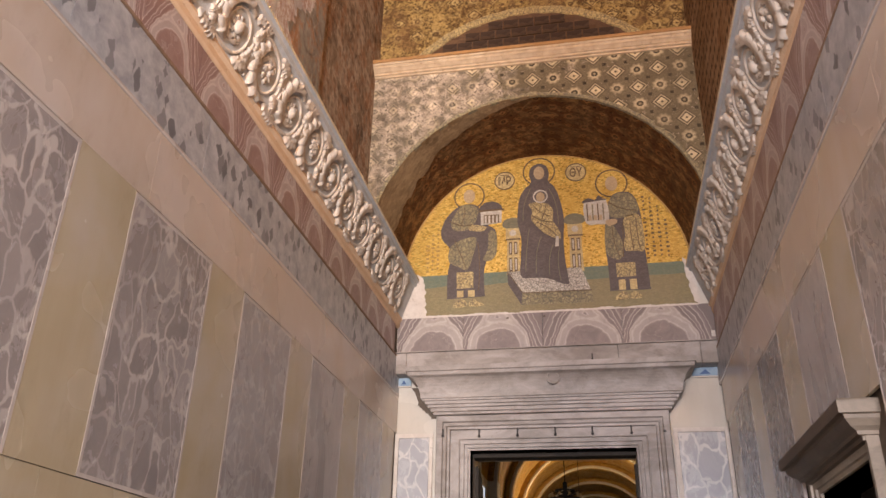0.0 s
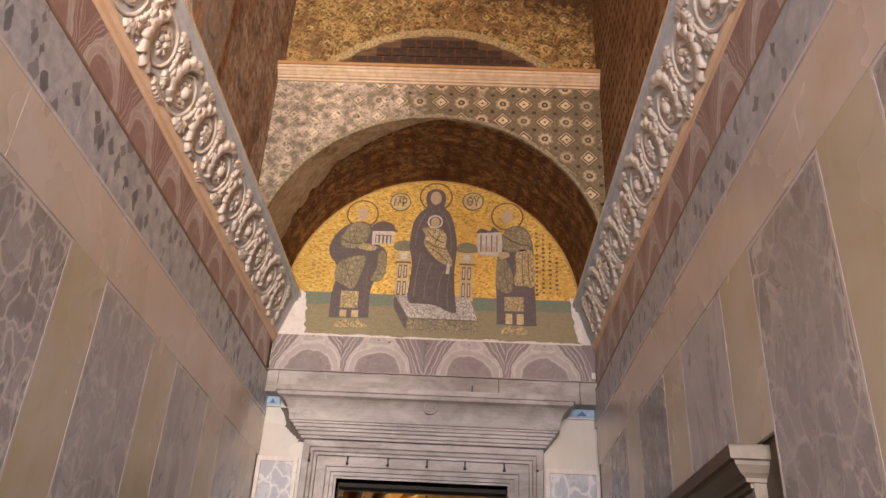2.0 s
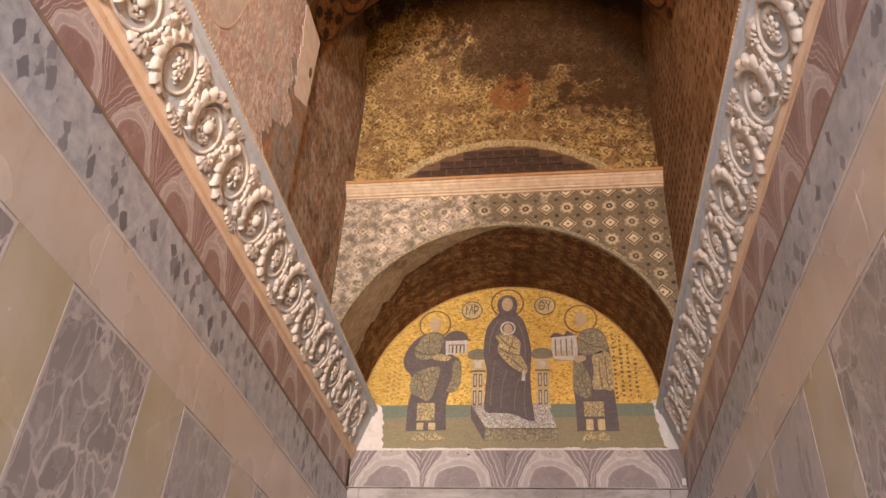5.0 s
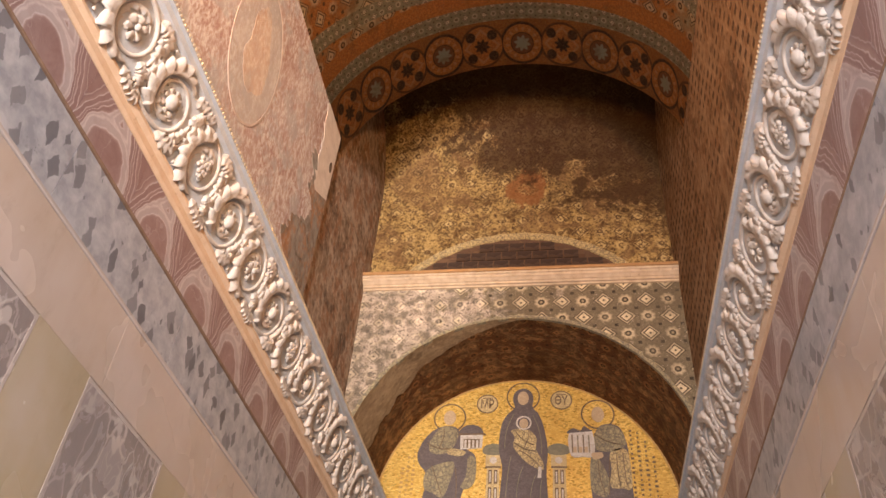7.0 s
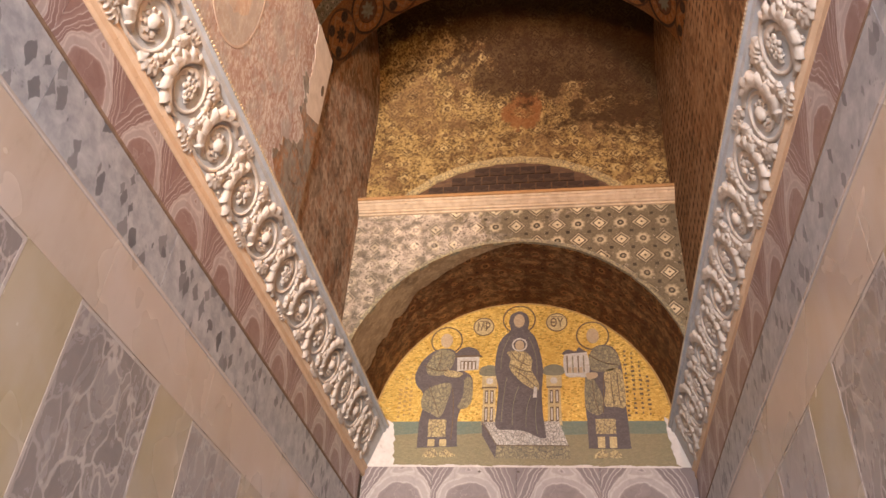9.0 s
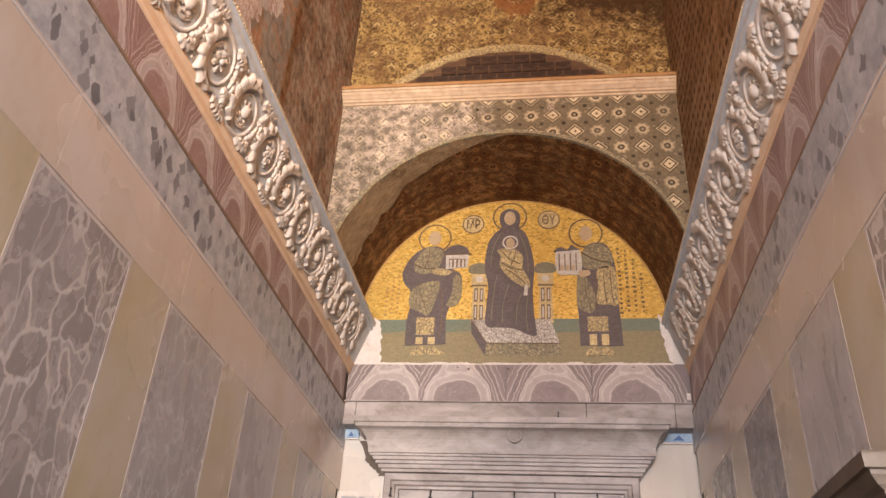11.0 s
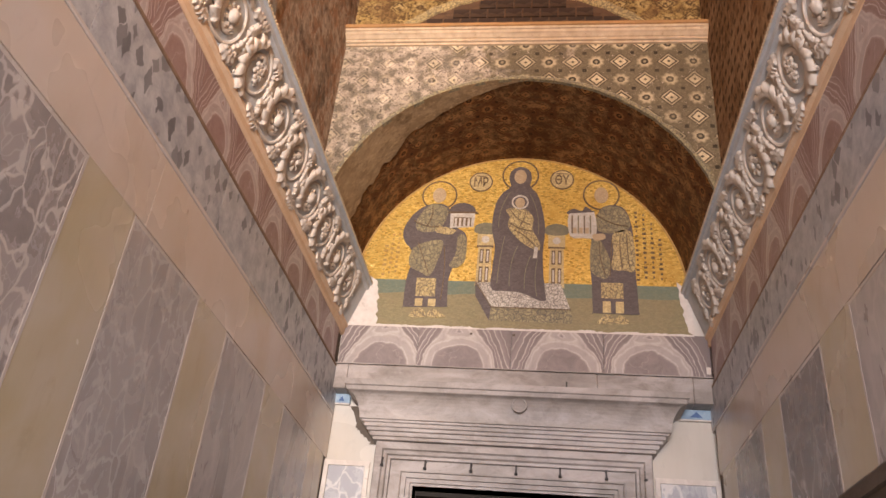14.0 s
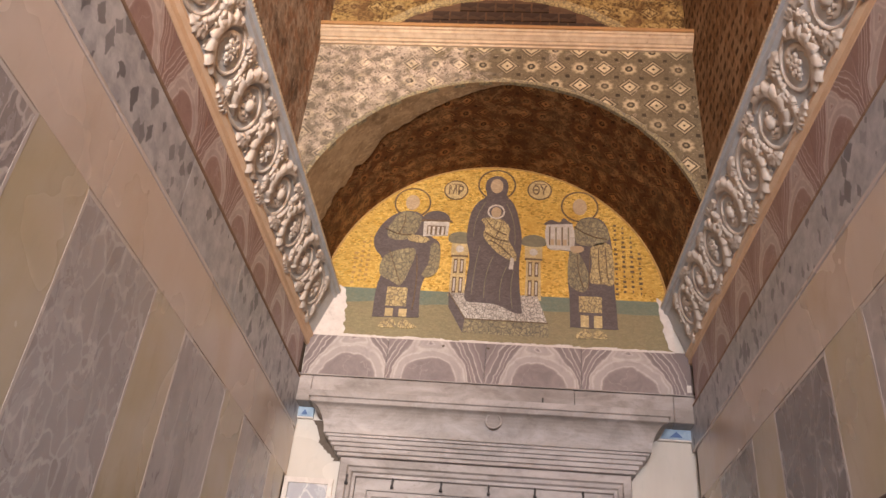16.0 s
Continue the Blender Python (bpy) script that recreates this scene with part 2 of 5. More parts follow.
relief_mat = painted_stone("cream_carved_stone", (0.43, 0.355, 0.285), (0.53, 0.455, 0.375), (0.25, 0.185, 0.13))
ground_mat = painted_stone("blue_grey_ground", (0.37, 0.375, 0.37), (0.46, 0.45, 0.435), (0.42, 0.35, 0.28))
fillet_mat = painted_stone("ochre_fillet_stone", (0.56, 0.38, 0.24), (0.62, 0.44, 0.29), (0.40, 0.27, 0.16))
brown_fillet = painted_stone("brown_fillet_stone", (0.20, 0.12, 0.075), (0.27, 0.17, 0.11), (0.09, 0.055, 0.035), 14)
ledge_mat = painted_stone("cream_ledge_stone", (0.38, 0.285, 0.18), (0.48, 0.37, 0.245), (0.20, 0.125, 0.065))
timber_mat = painted_stone("brown_timber", (0.30, 0.16, 0.06), (0.36, 0.20, 0.08), (0.2, 0.1, 0.04))
dark_gap = painted_stone("dark_joint", (0.09, 0.065, 0.045), (0.12, 0.09, 0.065), (0.06, 0.045, 0.03))
iron = painted_stone("black_iron", (0.03, 0.028, 0.026), (0.05, 0.04, 0.035), (0.06, 0.035, 0.02))
bronze = painted_stone("dark_bronze", (0.022, 0.015, 0.01), (0.032, 0.022, 0.014), (0.015, 0.01, 0.007))
raw_plaster = painted_stone("raw_white_plaster", (0.52, 0.45, 0.385), (0.63, 0.56, 0.485), (0.40, 0.33, 0.26), 5)
floor_mat = cloudy("floor_marble", (0.30, 0.28, 0.26), (0.40, 0.37, 0.34), (0.22, 0.20, 0.19))
tile_blue = painted_stone("blue_glazed_tile", (0.22, 0.30, 0.38), (0.30, 0.38, 0.44), (0.5, 0.5, 0.48), 12)
tile_dark = painted_stone("deep_blue_glaze", (0.06, 0.10, 0.2), (0.08, 0.13, 0.25), (0.05, 0.08, 0.15), 12)


def old_plaster(name, a, b, red, dark, marks, patch=0.5):
    """Stained vault plaster: clouds, runs, scraped patches and faint brick-like marks."""
    g = Shade(name)
    at = g.place
    cloud = g.noise(1.5, 8, 0.7, at, 0.4)
    runs = g.noise(3.2, 9, 0.76, g.vec("MULTIPLY", at, (1.0, 1.0, 0.8)), 0.3)
    c = g.mix(g.ramp(cloud, (0.40, 0.0), (0.60, 1.0)), a, b)
    c = g.mix(g.ramp(runs, (0.48, 0.0), (0.58, 0.85)), c, red)
    c = g.mix(g.ramp(g.noise(1.5, 8, 0.75, at, 1.4), (0.54, 0.0), (0.62, patch)), c, dark)
    x, y, z = g.split(g.warped(at, 1.6, 0.05))
    row = g.m("FLOOR", g.m("DIVIDE", z, 0.21))
    along = g.m("ADD", g.m("DIVIDE", g.m("ADD", x, y), 0.17), g.m("MULTIPLY", g.m("FLOORED_MODULO", row, 2.0), 0.5))
    du = g.m("ABSOLUTE", g.m("SUBTRACT", g.m("FRACT", along), 0.5))
    dv = g.m("ABSOLUTE", g.m("SUBTRACT", g.m("FRACT", g.m("DIVIDE", z, 0.21)), 0.5))
    dab = g.ramp(g.m("MAXIMUM", g.m("MULTIPLY", du, 0.9), g.m("MULTIPLY", dv, 1.5)), (0.24, 1.0), (0.32, 0.0))
    c = g.mix(g.m("MULTIPLY", g.m("MULTIPLY", dab, marks), g.ramp(g.noise(1.1, 5, 0.65), (0.36, 0.0), (0.48, 1.0))), c, dark)
    course = g.ramp(g.m("ABSOLUTE", g.m("SUBTRACT", g.m("FRACT", g.m("DIVIDE", z, 0.42)), 0.5)), (0.0, 0.35), (0.05, 0.0))
    c = g.mix(g.m("MULTIPLY", course, g.ramp(runs, (0.40, 0.0), (0.55, min(1.0, marks)))), c, dark)
    stain = g.noise(2.1, 7, 0.72, g.vec("MULTIPLY", at, (1.0, 1.0, 0.22)), 0.6)
    c = g.mix(g.ramp(stain, (0.55, 0.0), (0.66, 0.6)), c, dark)
    scratch = g.noise(11, 9, 0.76, g.vec("MULTIPLY", at, (1.0, 1.0, 0.45)), 0.2)
    c = g.mix(g.ramp(scratch, (0.53, 0.0), (0.64, 0.65)), c, tuple(min(1, v * 1.45) for v in a))
    c = g.mix(g.ramp(scratch, (0.34, 0.6), (0.44, 0.0)), c, dark)
    return g.done(c, 0.8, bump=g.m("ADD", scratch, g.m("MULTIPLY", runs, 2.0)), depth=0.025, spec=0.12)


brown_plaster = old_plaster("brown_stained_plaster", (0.29, 0.18, 0.098), (0.20, 0.11, 0.05), (0.185, 0.09, 0.038), (0.062, 0.032, 0.015), 1.0, 0.5)
pale_brown_plaster = old_plaster("pale_brown_plaster", (0.38, 0.29, 0.215), (0.22, 0.15, 0.10), (0.25, 0.12, 0.06), (0.075, 0.048, 0.03), 0.45, 0.7)
grey_patch = old_plaster("grey_patch_plaster", (0.27, 0.245, 0.21), (0.22, 0.185, 0.15), (0.34, 0.16, 0.07), (0.085, 0.065, 0.05), 0.2, 0.8)
reveal_plaster = old_plaster("tan_reveal_plaster", (0.35, 0.24, 0.135), (0.28, 0.185, 0.10), (0.22, 0.14, 0.072), (0.13, 0.08, 0.04), 0.0, 0.6)
rim_mat = painted_stone("faded_rim_paint", (0.40, 0.315, 0.265), (0.46, 0.38, 0.32), (0.34, 0.26, 0.21), 9)


def fresco(name, cream, pink, red, grey):
    """Flaking fresco: rose paint scraped off in upright flakes, grey bloom and small losses."""
    g = Shade(name)
    at = g.place
    tall = g.vec("MULTIPLY", at, (1.0, 1.0, 0.38))
    flake = g.noise(4.2, 10, 0.76, tall, 0.5)
    small = g.noise(19, 8, 0.76, g.vec("MULTIPLY", at, (1.0, 1.0, 0.55)), 0.2)
    area = g.noise(0.9, 5, 0.62, at, 0.8)
    c = g.mix(g.ramp(flake, (0.44, 0.0), (0.53, 1.0)), pink, cream)
    c = g.mix(g.m("MULTIPLY", g.ramp(small, (0.47, 0.0), (0.54, 0.9)), g.ramp(area, (0.36, 0.35), (0.56, 1.0))), c, red)
    c = g.mix(g.ramp(g.noise(1.7, 7, 0.7, g.vec("ADD", at, (4.0, 9.0, 2.0)), 0.6), (0.52, 0.0), (0.60, 0.7)), c, grey)
    c = g.mix(g.ramp(small, (0.36, 0.8), (0.42, 0.0)), c, tuple(min(1.0, v * 1.2) for v in cream))
    c = g.mix(g.ramp(flake, (0.33, 0.6), (0.38, 0.0)), c, tuple(v * 0.5 for v in red))
    return g.done(c, 0.85, bump=g.m("ADD", flake, small), depth=0.02, spec=0.12)


fresco_plaster = fresco("faded_rose_fresco", (0.52, 0.47, 0.43), (0.39, 0.305, 0.27), (0.31, 0.185, 0.15), (0.35, 0.335, 0.32))
oval_mat = fresco("grey_fresco_medallion", (0.44, 0.405, 0.37), (0.37, 0.335, 0.305), (0.35, 0.29, 0.25), (0.34, 0.315, 0.29))
oval_field = fresco("tan_fresco_field", (0.50, 0.415, 0.335), (0.42, 0.335, 0.27), (0.40, 0.265, 0.19), (0.38, 0.335, 0.29))


def motif_cells(g, u, v, size, rings=True):
    """Masks of a chequer of rings and lozenges: dark lines, pale middles, light grounds."""
    cu, cv = g.m("DIVIDE", u, size), g.m("DIVIDE", v, size)
    iu, iv = g.m("FLOOR", cu), g.m("FLOOR", cv)
    fu, fv = g.m("ABSOLUTE", g.m("SUBTRACT", g.m("FRACT", cu), 0.5)), g.m("ABSOLUTE", g.m("SUBTRACT", g.m("FRACT", cv), 0.5))
    odd = g.m("FLOORED_MODULO", g.m("ADD", iu, iv), 2.0)
    round_d = g.m("SQRT", g.m("ADD", g.m("POWER", fu, 2.0), g.m("POWER", fv, 2.0)))
    loz_d = g.m("ADD", fu, fv)
    petal = g.m("MULTIPLY", g.m("COSINE", g.m("MULTIPLY", g.m("ARCTAN2", fv, fu), 8.0)), 0.03)
    ring_line = g.ramp(round_d, (0.0, 0.2), (0.06, 0.3), (0.09, 1.0), (0.14, 1.0), (0.17, 0.0), (1.0, 0.0))
    ring_pale = g.ramp(g.m("ADD", round_d, petal), (0.0, 0.6), (0.12, 0.2), (0.18, 0.9), (0.25, 0.6), (0.36, 0.0))
    loz_line = g.ramp(loz_d, (0.0, 1.0), (0.05, 1.0), (0.09, 0.0), (0.25, 0.0), (0.28, 1.0), (0.33, 1.0), (0.36, 0.1), (0.44, 0.1), (0.46, 0.8), (0.49, 0.8), (0.51, 0.0))
    loz_pale = g.ramp(loz_d, (0.0, 0.0), (0.10, 1.0), (0.25, 1.0), (0.30, 0.2), (0.40, 0.8), (0.46, 0.0))
    corner = g.ramp(g.m("MAXIMUM", g.m("SUBTRACT", 0.5, fu), g.m("SUBTRACT", 0.5, fv)), (0.0, 0.9), (0.07, 0.9), (0.10, 0.0))
    line = g.m("MAXIMUM", g.mix(odd, ring_line, loz_line), corner)
    pale = g.mix(odd, ring_pale, loz_pale)
    return line, pale, odd


def ornament(name, size, ground, pale_c, line_c, wear_lit_c, wear, use_uv, shift=(0.0, 0.0), lit_lean=0.0, loss=0.3):
    g = Shade(name)
    at = g.tc.outputs["UV"] if use_uv else g.place
    x, y, z = g.split(g.warped(at, 7, 0.03))
    u, v = (x, y) if use_uv else (x, z)
    line, pale, odd = motif_cells(g, g.m("ADD", u, 50.0 + shift[0]), g.m("ADD", v, 50.0 + shift[1]), size)
    keep = g.ramp(g.noise(1.9, 6, 0.7, g.vec("ADD", g.place, (2.0, 6.0, 1.0)), 0.5), (0.36, 1.0 - loss), (0.54, 1.0))
    line, pale = g.m("MULTIPLY", line, keep), g.m("MULTIPLY", pale, keep)
    grit = g.noise(38, 4, 0.7)
    tone = g.noise(1.1, 5, 0.6, g.place, 0.6)
    c = g.mix(g.ramp(grit, (0.4, 0.0), (0.62, 1.0)), tuple(v * 0.72 for v in ground), ground)
    c = g.mix(g.m("MULTIPLY", pale, 0.8), c, pale_c)
    c = g.mix(g.m("MULTIPLY", line, 0.9), c, line_c)
    # along x, real wear thickens together with pale painted light towards one side
    worn = g.m("ADD", g.noise(2.4, 7, 0.72, g.place, 1.0), g.m("MULTIPLY", x, lit_lean))
    lost = g.ramp(worn, (0.42 + wear, 1.0), (0.50 + wear, 0.0))
    scuff_lit = g.mix(g.ramp(g.noise(8, 8, 0.74), (0.46, 0.0), (0.56, 1.0)), wear_lit_c, tuple(v * 0.24 for v in wear_lit_c))
    c = g.mix(g.m("MULTIPLY", lost, 0.52), c, scuff_lit)
    c = g.mix(g.m("MULTIPLY", g.ramp(g.noise(16, 7, 0.78), (0.41, 0.85), (0.47, 0.0)), g.m("ADD", 0.3, g.m("MULTIPLY", lost, 0.7))), c, tuple(v * 0.25 for v in ground))
    c = g.mix(g.ramp(g.noise(23, 7, 0.8, g.vec("ADD", g.place, (3.0, 1.0, 2.0))), (0.60, 0.0), (0.66, 0.5)), c, tuple(min(1.0, v * 1.35) for v in wear_lit_c))
    c = g.mix(g.ramp(tone, (0.5, 0.0), (0.7, 0.55)), c, tuple(v * 0.45 for v in ground))
    return g.done(c, 0.8, bump=grit, depth=0.012, spec=0.15)


# left half of the face: worn mosaic plus light painted as a pale wash
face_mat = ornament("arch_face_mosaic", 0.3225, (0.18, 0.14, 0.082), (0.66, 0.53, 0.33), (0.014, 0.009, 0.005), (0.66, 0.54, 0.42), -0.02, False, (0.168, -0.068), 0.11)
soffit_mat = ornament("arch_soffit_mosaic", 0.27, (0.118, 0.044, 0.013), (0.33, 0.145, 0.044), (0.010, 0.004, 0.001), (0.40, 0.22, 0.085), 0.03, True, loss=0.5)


def rear_mosaic():
    """Worn gold mosaic: pale tesserae with small lozenges, a scraped medallion, sooty patches and painted shade towards
    the crown.
    """
    g = Shade("rear_vault_mosaic")
    at = g.spot
    x, y, _ = g.split(g.warped(g.tc.outputs["UV"], 6, 0.05))
    line, pale, odd = motif_cells(g, g.m("ADD", x, 50.0), g.m("ADD", y, 50.0), 0.33)
    sx, _, sz = g.split(at)
    big, mid, fine = g.noise(0.9, 8, 0.66, at, 0.3), g.noise(2.6, 9, 0.72, at, 0.2), g.noise(24, 6, 0.75, at)
    c = g.mix(g.ramp(mid, (0.40, 0.0), (0.54, 1.0)), (0.115, 0.062, 0.02), (0.34, 0.225, 0.08))
    show = g.ramp(g.noise(1.6, 5, 0.65, at, 0.2), (0.42, 0.0), (0.50, 1.0))
    c = g.mix(g.m("MULTIPLY", pale, g.m("MULTIPLY", show, 0.7)), c, (0.48, 0.35, 0.15))
    c = g.mix(g.m("MULTIPLY", line, g.m("MULTIPLY", show, 0.9)), c, (0.07, 0.035, 0.013))
    c = g.mix(g.ramp(fine, (0.43, 0.9), (0.50, 0.0)), c, (0.055, 0.026, 0.009))
    c = g.mix(g.ramp(fine, (0.56, 0.0), (0.62, 0.45)), c, (0.46, 0.33, 0.14))
    # bare brown plaster and grey repairs
    c = g.mix(g.ramp(g.noise(1.3, 6, 0.7, g.vec("ADD", at, (7.0, 3.0, 5.0)), 0.8), (0.52, 0.0), (0.58, 0.55)), c, (0.15, 0.08, 0.033))
    # the scraped medallion in the middle
    d = g.m("SQRT", g.m("ADD", g.m("POWER", g.m("ADD", sx, -0.05), 2.0), g.m("POWER", g.m("MULTIPLY", g.m("SUBTRACT", sz, 12.35), 0.9), 2.0)))
    d = g.m("ADD", d, g.m("MULTIPLY", g.m("SUBTRACT", mid, 0.5), 0.7))
    c = g.mix(g.ramp(d, (0.0, 0.9), (0.10, 0.3), (0.20, 0.85), (0.34, 0.75), (0.40, 0.0)), c, (0.20, 0.075, 0.022))
    # sooty patches, with shade painted in towards the crown and one side
    shade_lean = g.m("ADD", g.m("MULTIPLY", sx, 0.050), g.m("MULTIPLY", g.m("SUBTRACT", sz, 12.2), 0.10))
    soot_shade = g.m("ADD", g.m("ADD", g.m("MULTIPLY", big, 0.55), g.m("MULTIPLY", mid, 0.45)), shade_lean)
    c = g.mix(g.ramp(soot_shade, (0.515, 0.0), (0.57, 0.86)), c, (0.036, 0.015, 0.005))
    return g.done(c, 0.75, bump=fine, depth=0.02, spec=0.15)


back_mat = rear_mosaic()


def vault_paint():
    """Barrel vault: rows of lozenges, an orange band with medallions at the far edge (v is the distance from that edge)."""
    g = Shade("painted_vault")
    x, y, _ = g.split(g.warped(g.tc.outputs["UV"], 5, 0.02))
    orange, dark, green = (0.60, 0.26, 0.075), (0.05, 0.026, 0.014), (0.34, 0.36, 0.26)
    cu = g.m("DIVIDE", g.m("ADD", x, 0.10), 0.64)
    fu = g.m("SUBTRACT", g.m("FRACT", cu), 0.5)
    odd = g.m("FLOORED_MODULO", g.m("FLOOR", cu), 2.0)
    fv = g.m("DIVIDE", g.m("SUBTRACT", y, 0.40), 0.72)
    d = g.m("SQRT", g.m("ADD", g.m("POWER", fu, 2.0), g.m("POWER", fv, 2.0)))
    ang = g.m("ARCTAN2", fv, fu)
    star = g.m("ADD", d, g.m("MULTIPLY", g.m("SINE", g.m("MULTIPLY", ang, 8.0)), 0.035))
    fleck = g.noise(34, 4, 0.7)
    hot = g.mix(g.ramp(fleck, (0.42, 0.0), (0.60, 1.0)), (0.40, 0.145, 0.04), orange)
    heart = g.mix(g.ramp(star, (0.0, 1.0), (0.15, 1.0), (0.19, 0.0)), g.mix(g.ramp(d, (0.24, 0.0), (0.26, 1.0)), (0.20, 0.085, 0.04), hot), green)
    hoop = g.ramp(d, (0.0, 0.0), (0.245, 0.0), (0.26, 0.9), (0.28, 0.9), (0.295, 0.0), (0.47, 0.0), (0.485, 1.0), (0.53, 1.0), (0.56, 0.35), (1.0, 0.35))
    studs = g.m("MULTIPLY", g.ramp(g.m("SINE", g.m("MULTIPLY", ang, 14.0)), (0.2, 0.0), (0.6, 0.8)), g.ramp(d, (0.31, 0.0), (0.33, 1.0), (0.40, 1.0), (0.42, 0.0)))
    med = g.mix(studs, g.mix(hoop, heart, dark), (0.58, 0.34, 0.16))
    spots = g.ramp(g.m("SQRT", g.m("ADD", g.m("POWER", g.m("SUBTRACT", g.m("ABSOLUTE", fu), 0.27), 2.0), g.m("POWER", g.m("SUBTRACT", g.m("ABSOLUTE", fv), 0.27), 2.0))), (0.0, 1.0), (0.11, 1.0), (0.14, 0.0))
    core = g.ramp(star, (0.0, 1.0), (0.14, 1.0), (0.18, 0.0))
    cross = g.ramp(g.m("ABSOLUTE", g.m("SUBTRACT", g.m("ADD", g.m("ABSOLUTE", fu), g.m("ABSOLUTE", fv)), 0.42)), (0.0, 0.8), (0.03, 0.8), (0.05, 0.0))
    med2 = g.mix(g.m("MAXIMUM", spots, core), g.mix(cross, hot, (0.56, 0.33, 0.15)), dark)
    med2 = g.mix(g.ramp(d, (0.49, 0.0), (0.51, 0.85), (0.54, 0.85), (0.57, 0.3)), med2, dark)
    band = g.mix(odd, med, med2)
    line, pl, _ = motif_cells(g, g.m("ADD", x, 50.0), g.m("ADD", y, 50.0), 0.145)
    lattice = g.mix(line, g.mix(pl, (0.30, 0.30, 0.21), (0.72, 0.66, 0.50)), dark)
    line2, pl2, odd2 = motif_cells(g, g.m("ADD", x, 50.0), g.m("ADD", y, 50.0), 0.30)
    tint = g.mix(g.ramp(g.noise(1.4, 5, 0.65), (0.42, 0.0), (0.58, 1.0)), hot, (0.42, 0.38, 0.25))
    field = g.mix(g.m("MULTIPLY", line2, 0.95), g.mix(pl2, tint, (0.68, 0.56, 0.36)), dark)
    stripe = g.ramp(g.m("ABSOLUTE", g.m("SUBTRACT", g.m("FRACT", g.m("DIVIDE", g.m("ADD", y, g.m("MULTIPLY", x, 0.12)), 0.92)), 0.5)), (0.13, 1.0), (0.14, 0.0))
    field = g.mix(stripe, field, lattice)
    in_band = g.ramp(y, (0.0, 1.0), (0.84, 1.0), (0.85, 0.0))
    y10 = g.m("DIVIDE", y, 10.0)
    sel = g.ramp(y10, (0.0, 0.0), (0.112, 0.0), (0.113, 0.5), (0.14, 0.5), (0.141, 1.0), (1.0, 1.0))
    c = g.mix(g.ramp(sel, (0.3, 0.0), (0.4, 1.0)), lattice, hot)
    c = g.mix(g.ramp(sel, (0.7, 0.0), (0.8, 1.0)), c, field)
    c = g.mix(in_band, c, band)
    grit = g.noise(30, 5, 0.7)
    c = g.mix(g.ramp(g.noise(2, 6, 0.7, g.place, 1.0), (0.54, 0.0), (0.66, 0.55)), c, (0.17, 0.08, 0.035))
    c = g.mix(g.ramp(grit, (0.5, 0.0), (0.7, 0.5)), c, (0.3, 0.22, 0.13))
    return g.done(c, 0.7, bump=grit, depth=0.008, spec=0.3)


vault_mat = vault_paint()


def tesserae(name, a, b, c2, metal=0.0, rough=0.5, grains=42.0, net=0.0, ink=(0.07, 0.055, 0.045)):
    g = Shade(name)
    at = g.vec("MULTIPLY", g.warped(g.place, 3, 0.05), (0.75, 1.0, 1.3))
    col = g.split(g.cells(grains, "F1", at, "Color"))
    edge = g.cells(grains, "DISTANCE_TO_EDGE", at)
    c = g.mix(g.ramp(col[0], (0.1, 0.0), (0.9, 1.0)), a, b)
    c = g.mix(g.ramp(g.noise(2.2, 5, 0.65, g.place, 0.8), (0.48, 0.0), (0.70, 0.45)), c, c2)
    c = g.mix(g.ramp(g.noise(14, 4, 0.7, g.vec("MULTIPLY", g.place, (0.4, 1, 2.0))), (0.58, 0.0), (0.7, 0.55)), c, c2)
    c = g.mix(g.ramp(edge, (0.0, 0.35), (0.1, 0.0)), c, tuple(v * 0.5 for v in c2))
    age = g.noise(0.75, 5, 0.62, g.vec("MULTIPLY", g.place, (1.0, 1.0, 0.7)), 0.8)
    c = g.mix(g.ramp(age, (0.48, 0.0), (0.66, 0.55)), c, tuple(0.5 * (p + q) for p, q in zip(a, c2)))
    if net:
        web = g.warped(g.vec("MULTIPLY", g.place, (1.0, 1.0, 0.75)), 9, 0.12)
        c = g.mix(g.ramp(g.cells(net, "DISTANCE_TO_EDGE", web), (0.03, 0.7), (0.12, 0.0)), c, ink)
        c = g.mix(g.ramp(g.cells(net * 1.9, "F1", web), (0.16, 0.55), (0.26, 0.0)), c, ink)
    return g.done(c, g.ramp(col[1], (0.0, rough - 0.12), (1.0, rough + 0.15)), metal, bump=g.m("ADD", col[2], edge), depth=0.006)


gold = tesserae("gold_tesserae", (0.60, 0.36, 0.065), (0.84, 0.58, 0.16), (0.40, 0.22, 0.05), 0.4, 0.36, 34)
gold_old = tesserae("worn_gold_tesserae", (0.46, 0.34, 0.15), (0.62, 0.47, 0.22), (0.22, 0.15, 0.07), 0.1, 0.5, 30)
green_t = tesserae("green_tesserae", (0.20, 0.165, 0.078), (0.255, 0.205, 0.10), (0.24, 0.175, 0.095))
teal_t = tesserae("teal_tesserae", (0.115, 0.145, 0.105), (0.155, 0.18, 0.125), (0.19, 0.175, 0.09))
dark_t = tesserae("dark_violet_tesserae", (0.082, 0.062, 0.055), (0.128, 0.097, 0.086), (0.066, 0.05, 0.042))
grey_t = tesserae("grey_green_tesserae", (0.22, 0.18, 0.095), (0.34, 0.275, 0.14), (0.12, 0.095, 0.06), 0, 0.5, 30, 17.0)
plain_green_t = tesserae("dull_green_tesserae", (0.15, 0.135, 0.08), (0.21, 0.18, 0.105), (0.11, 0.09, 0.06), 0, 0.5, 30)
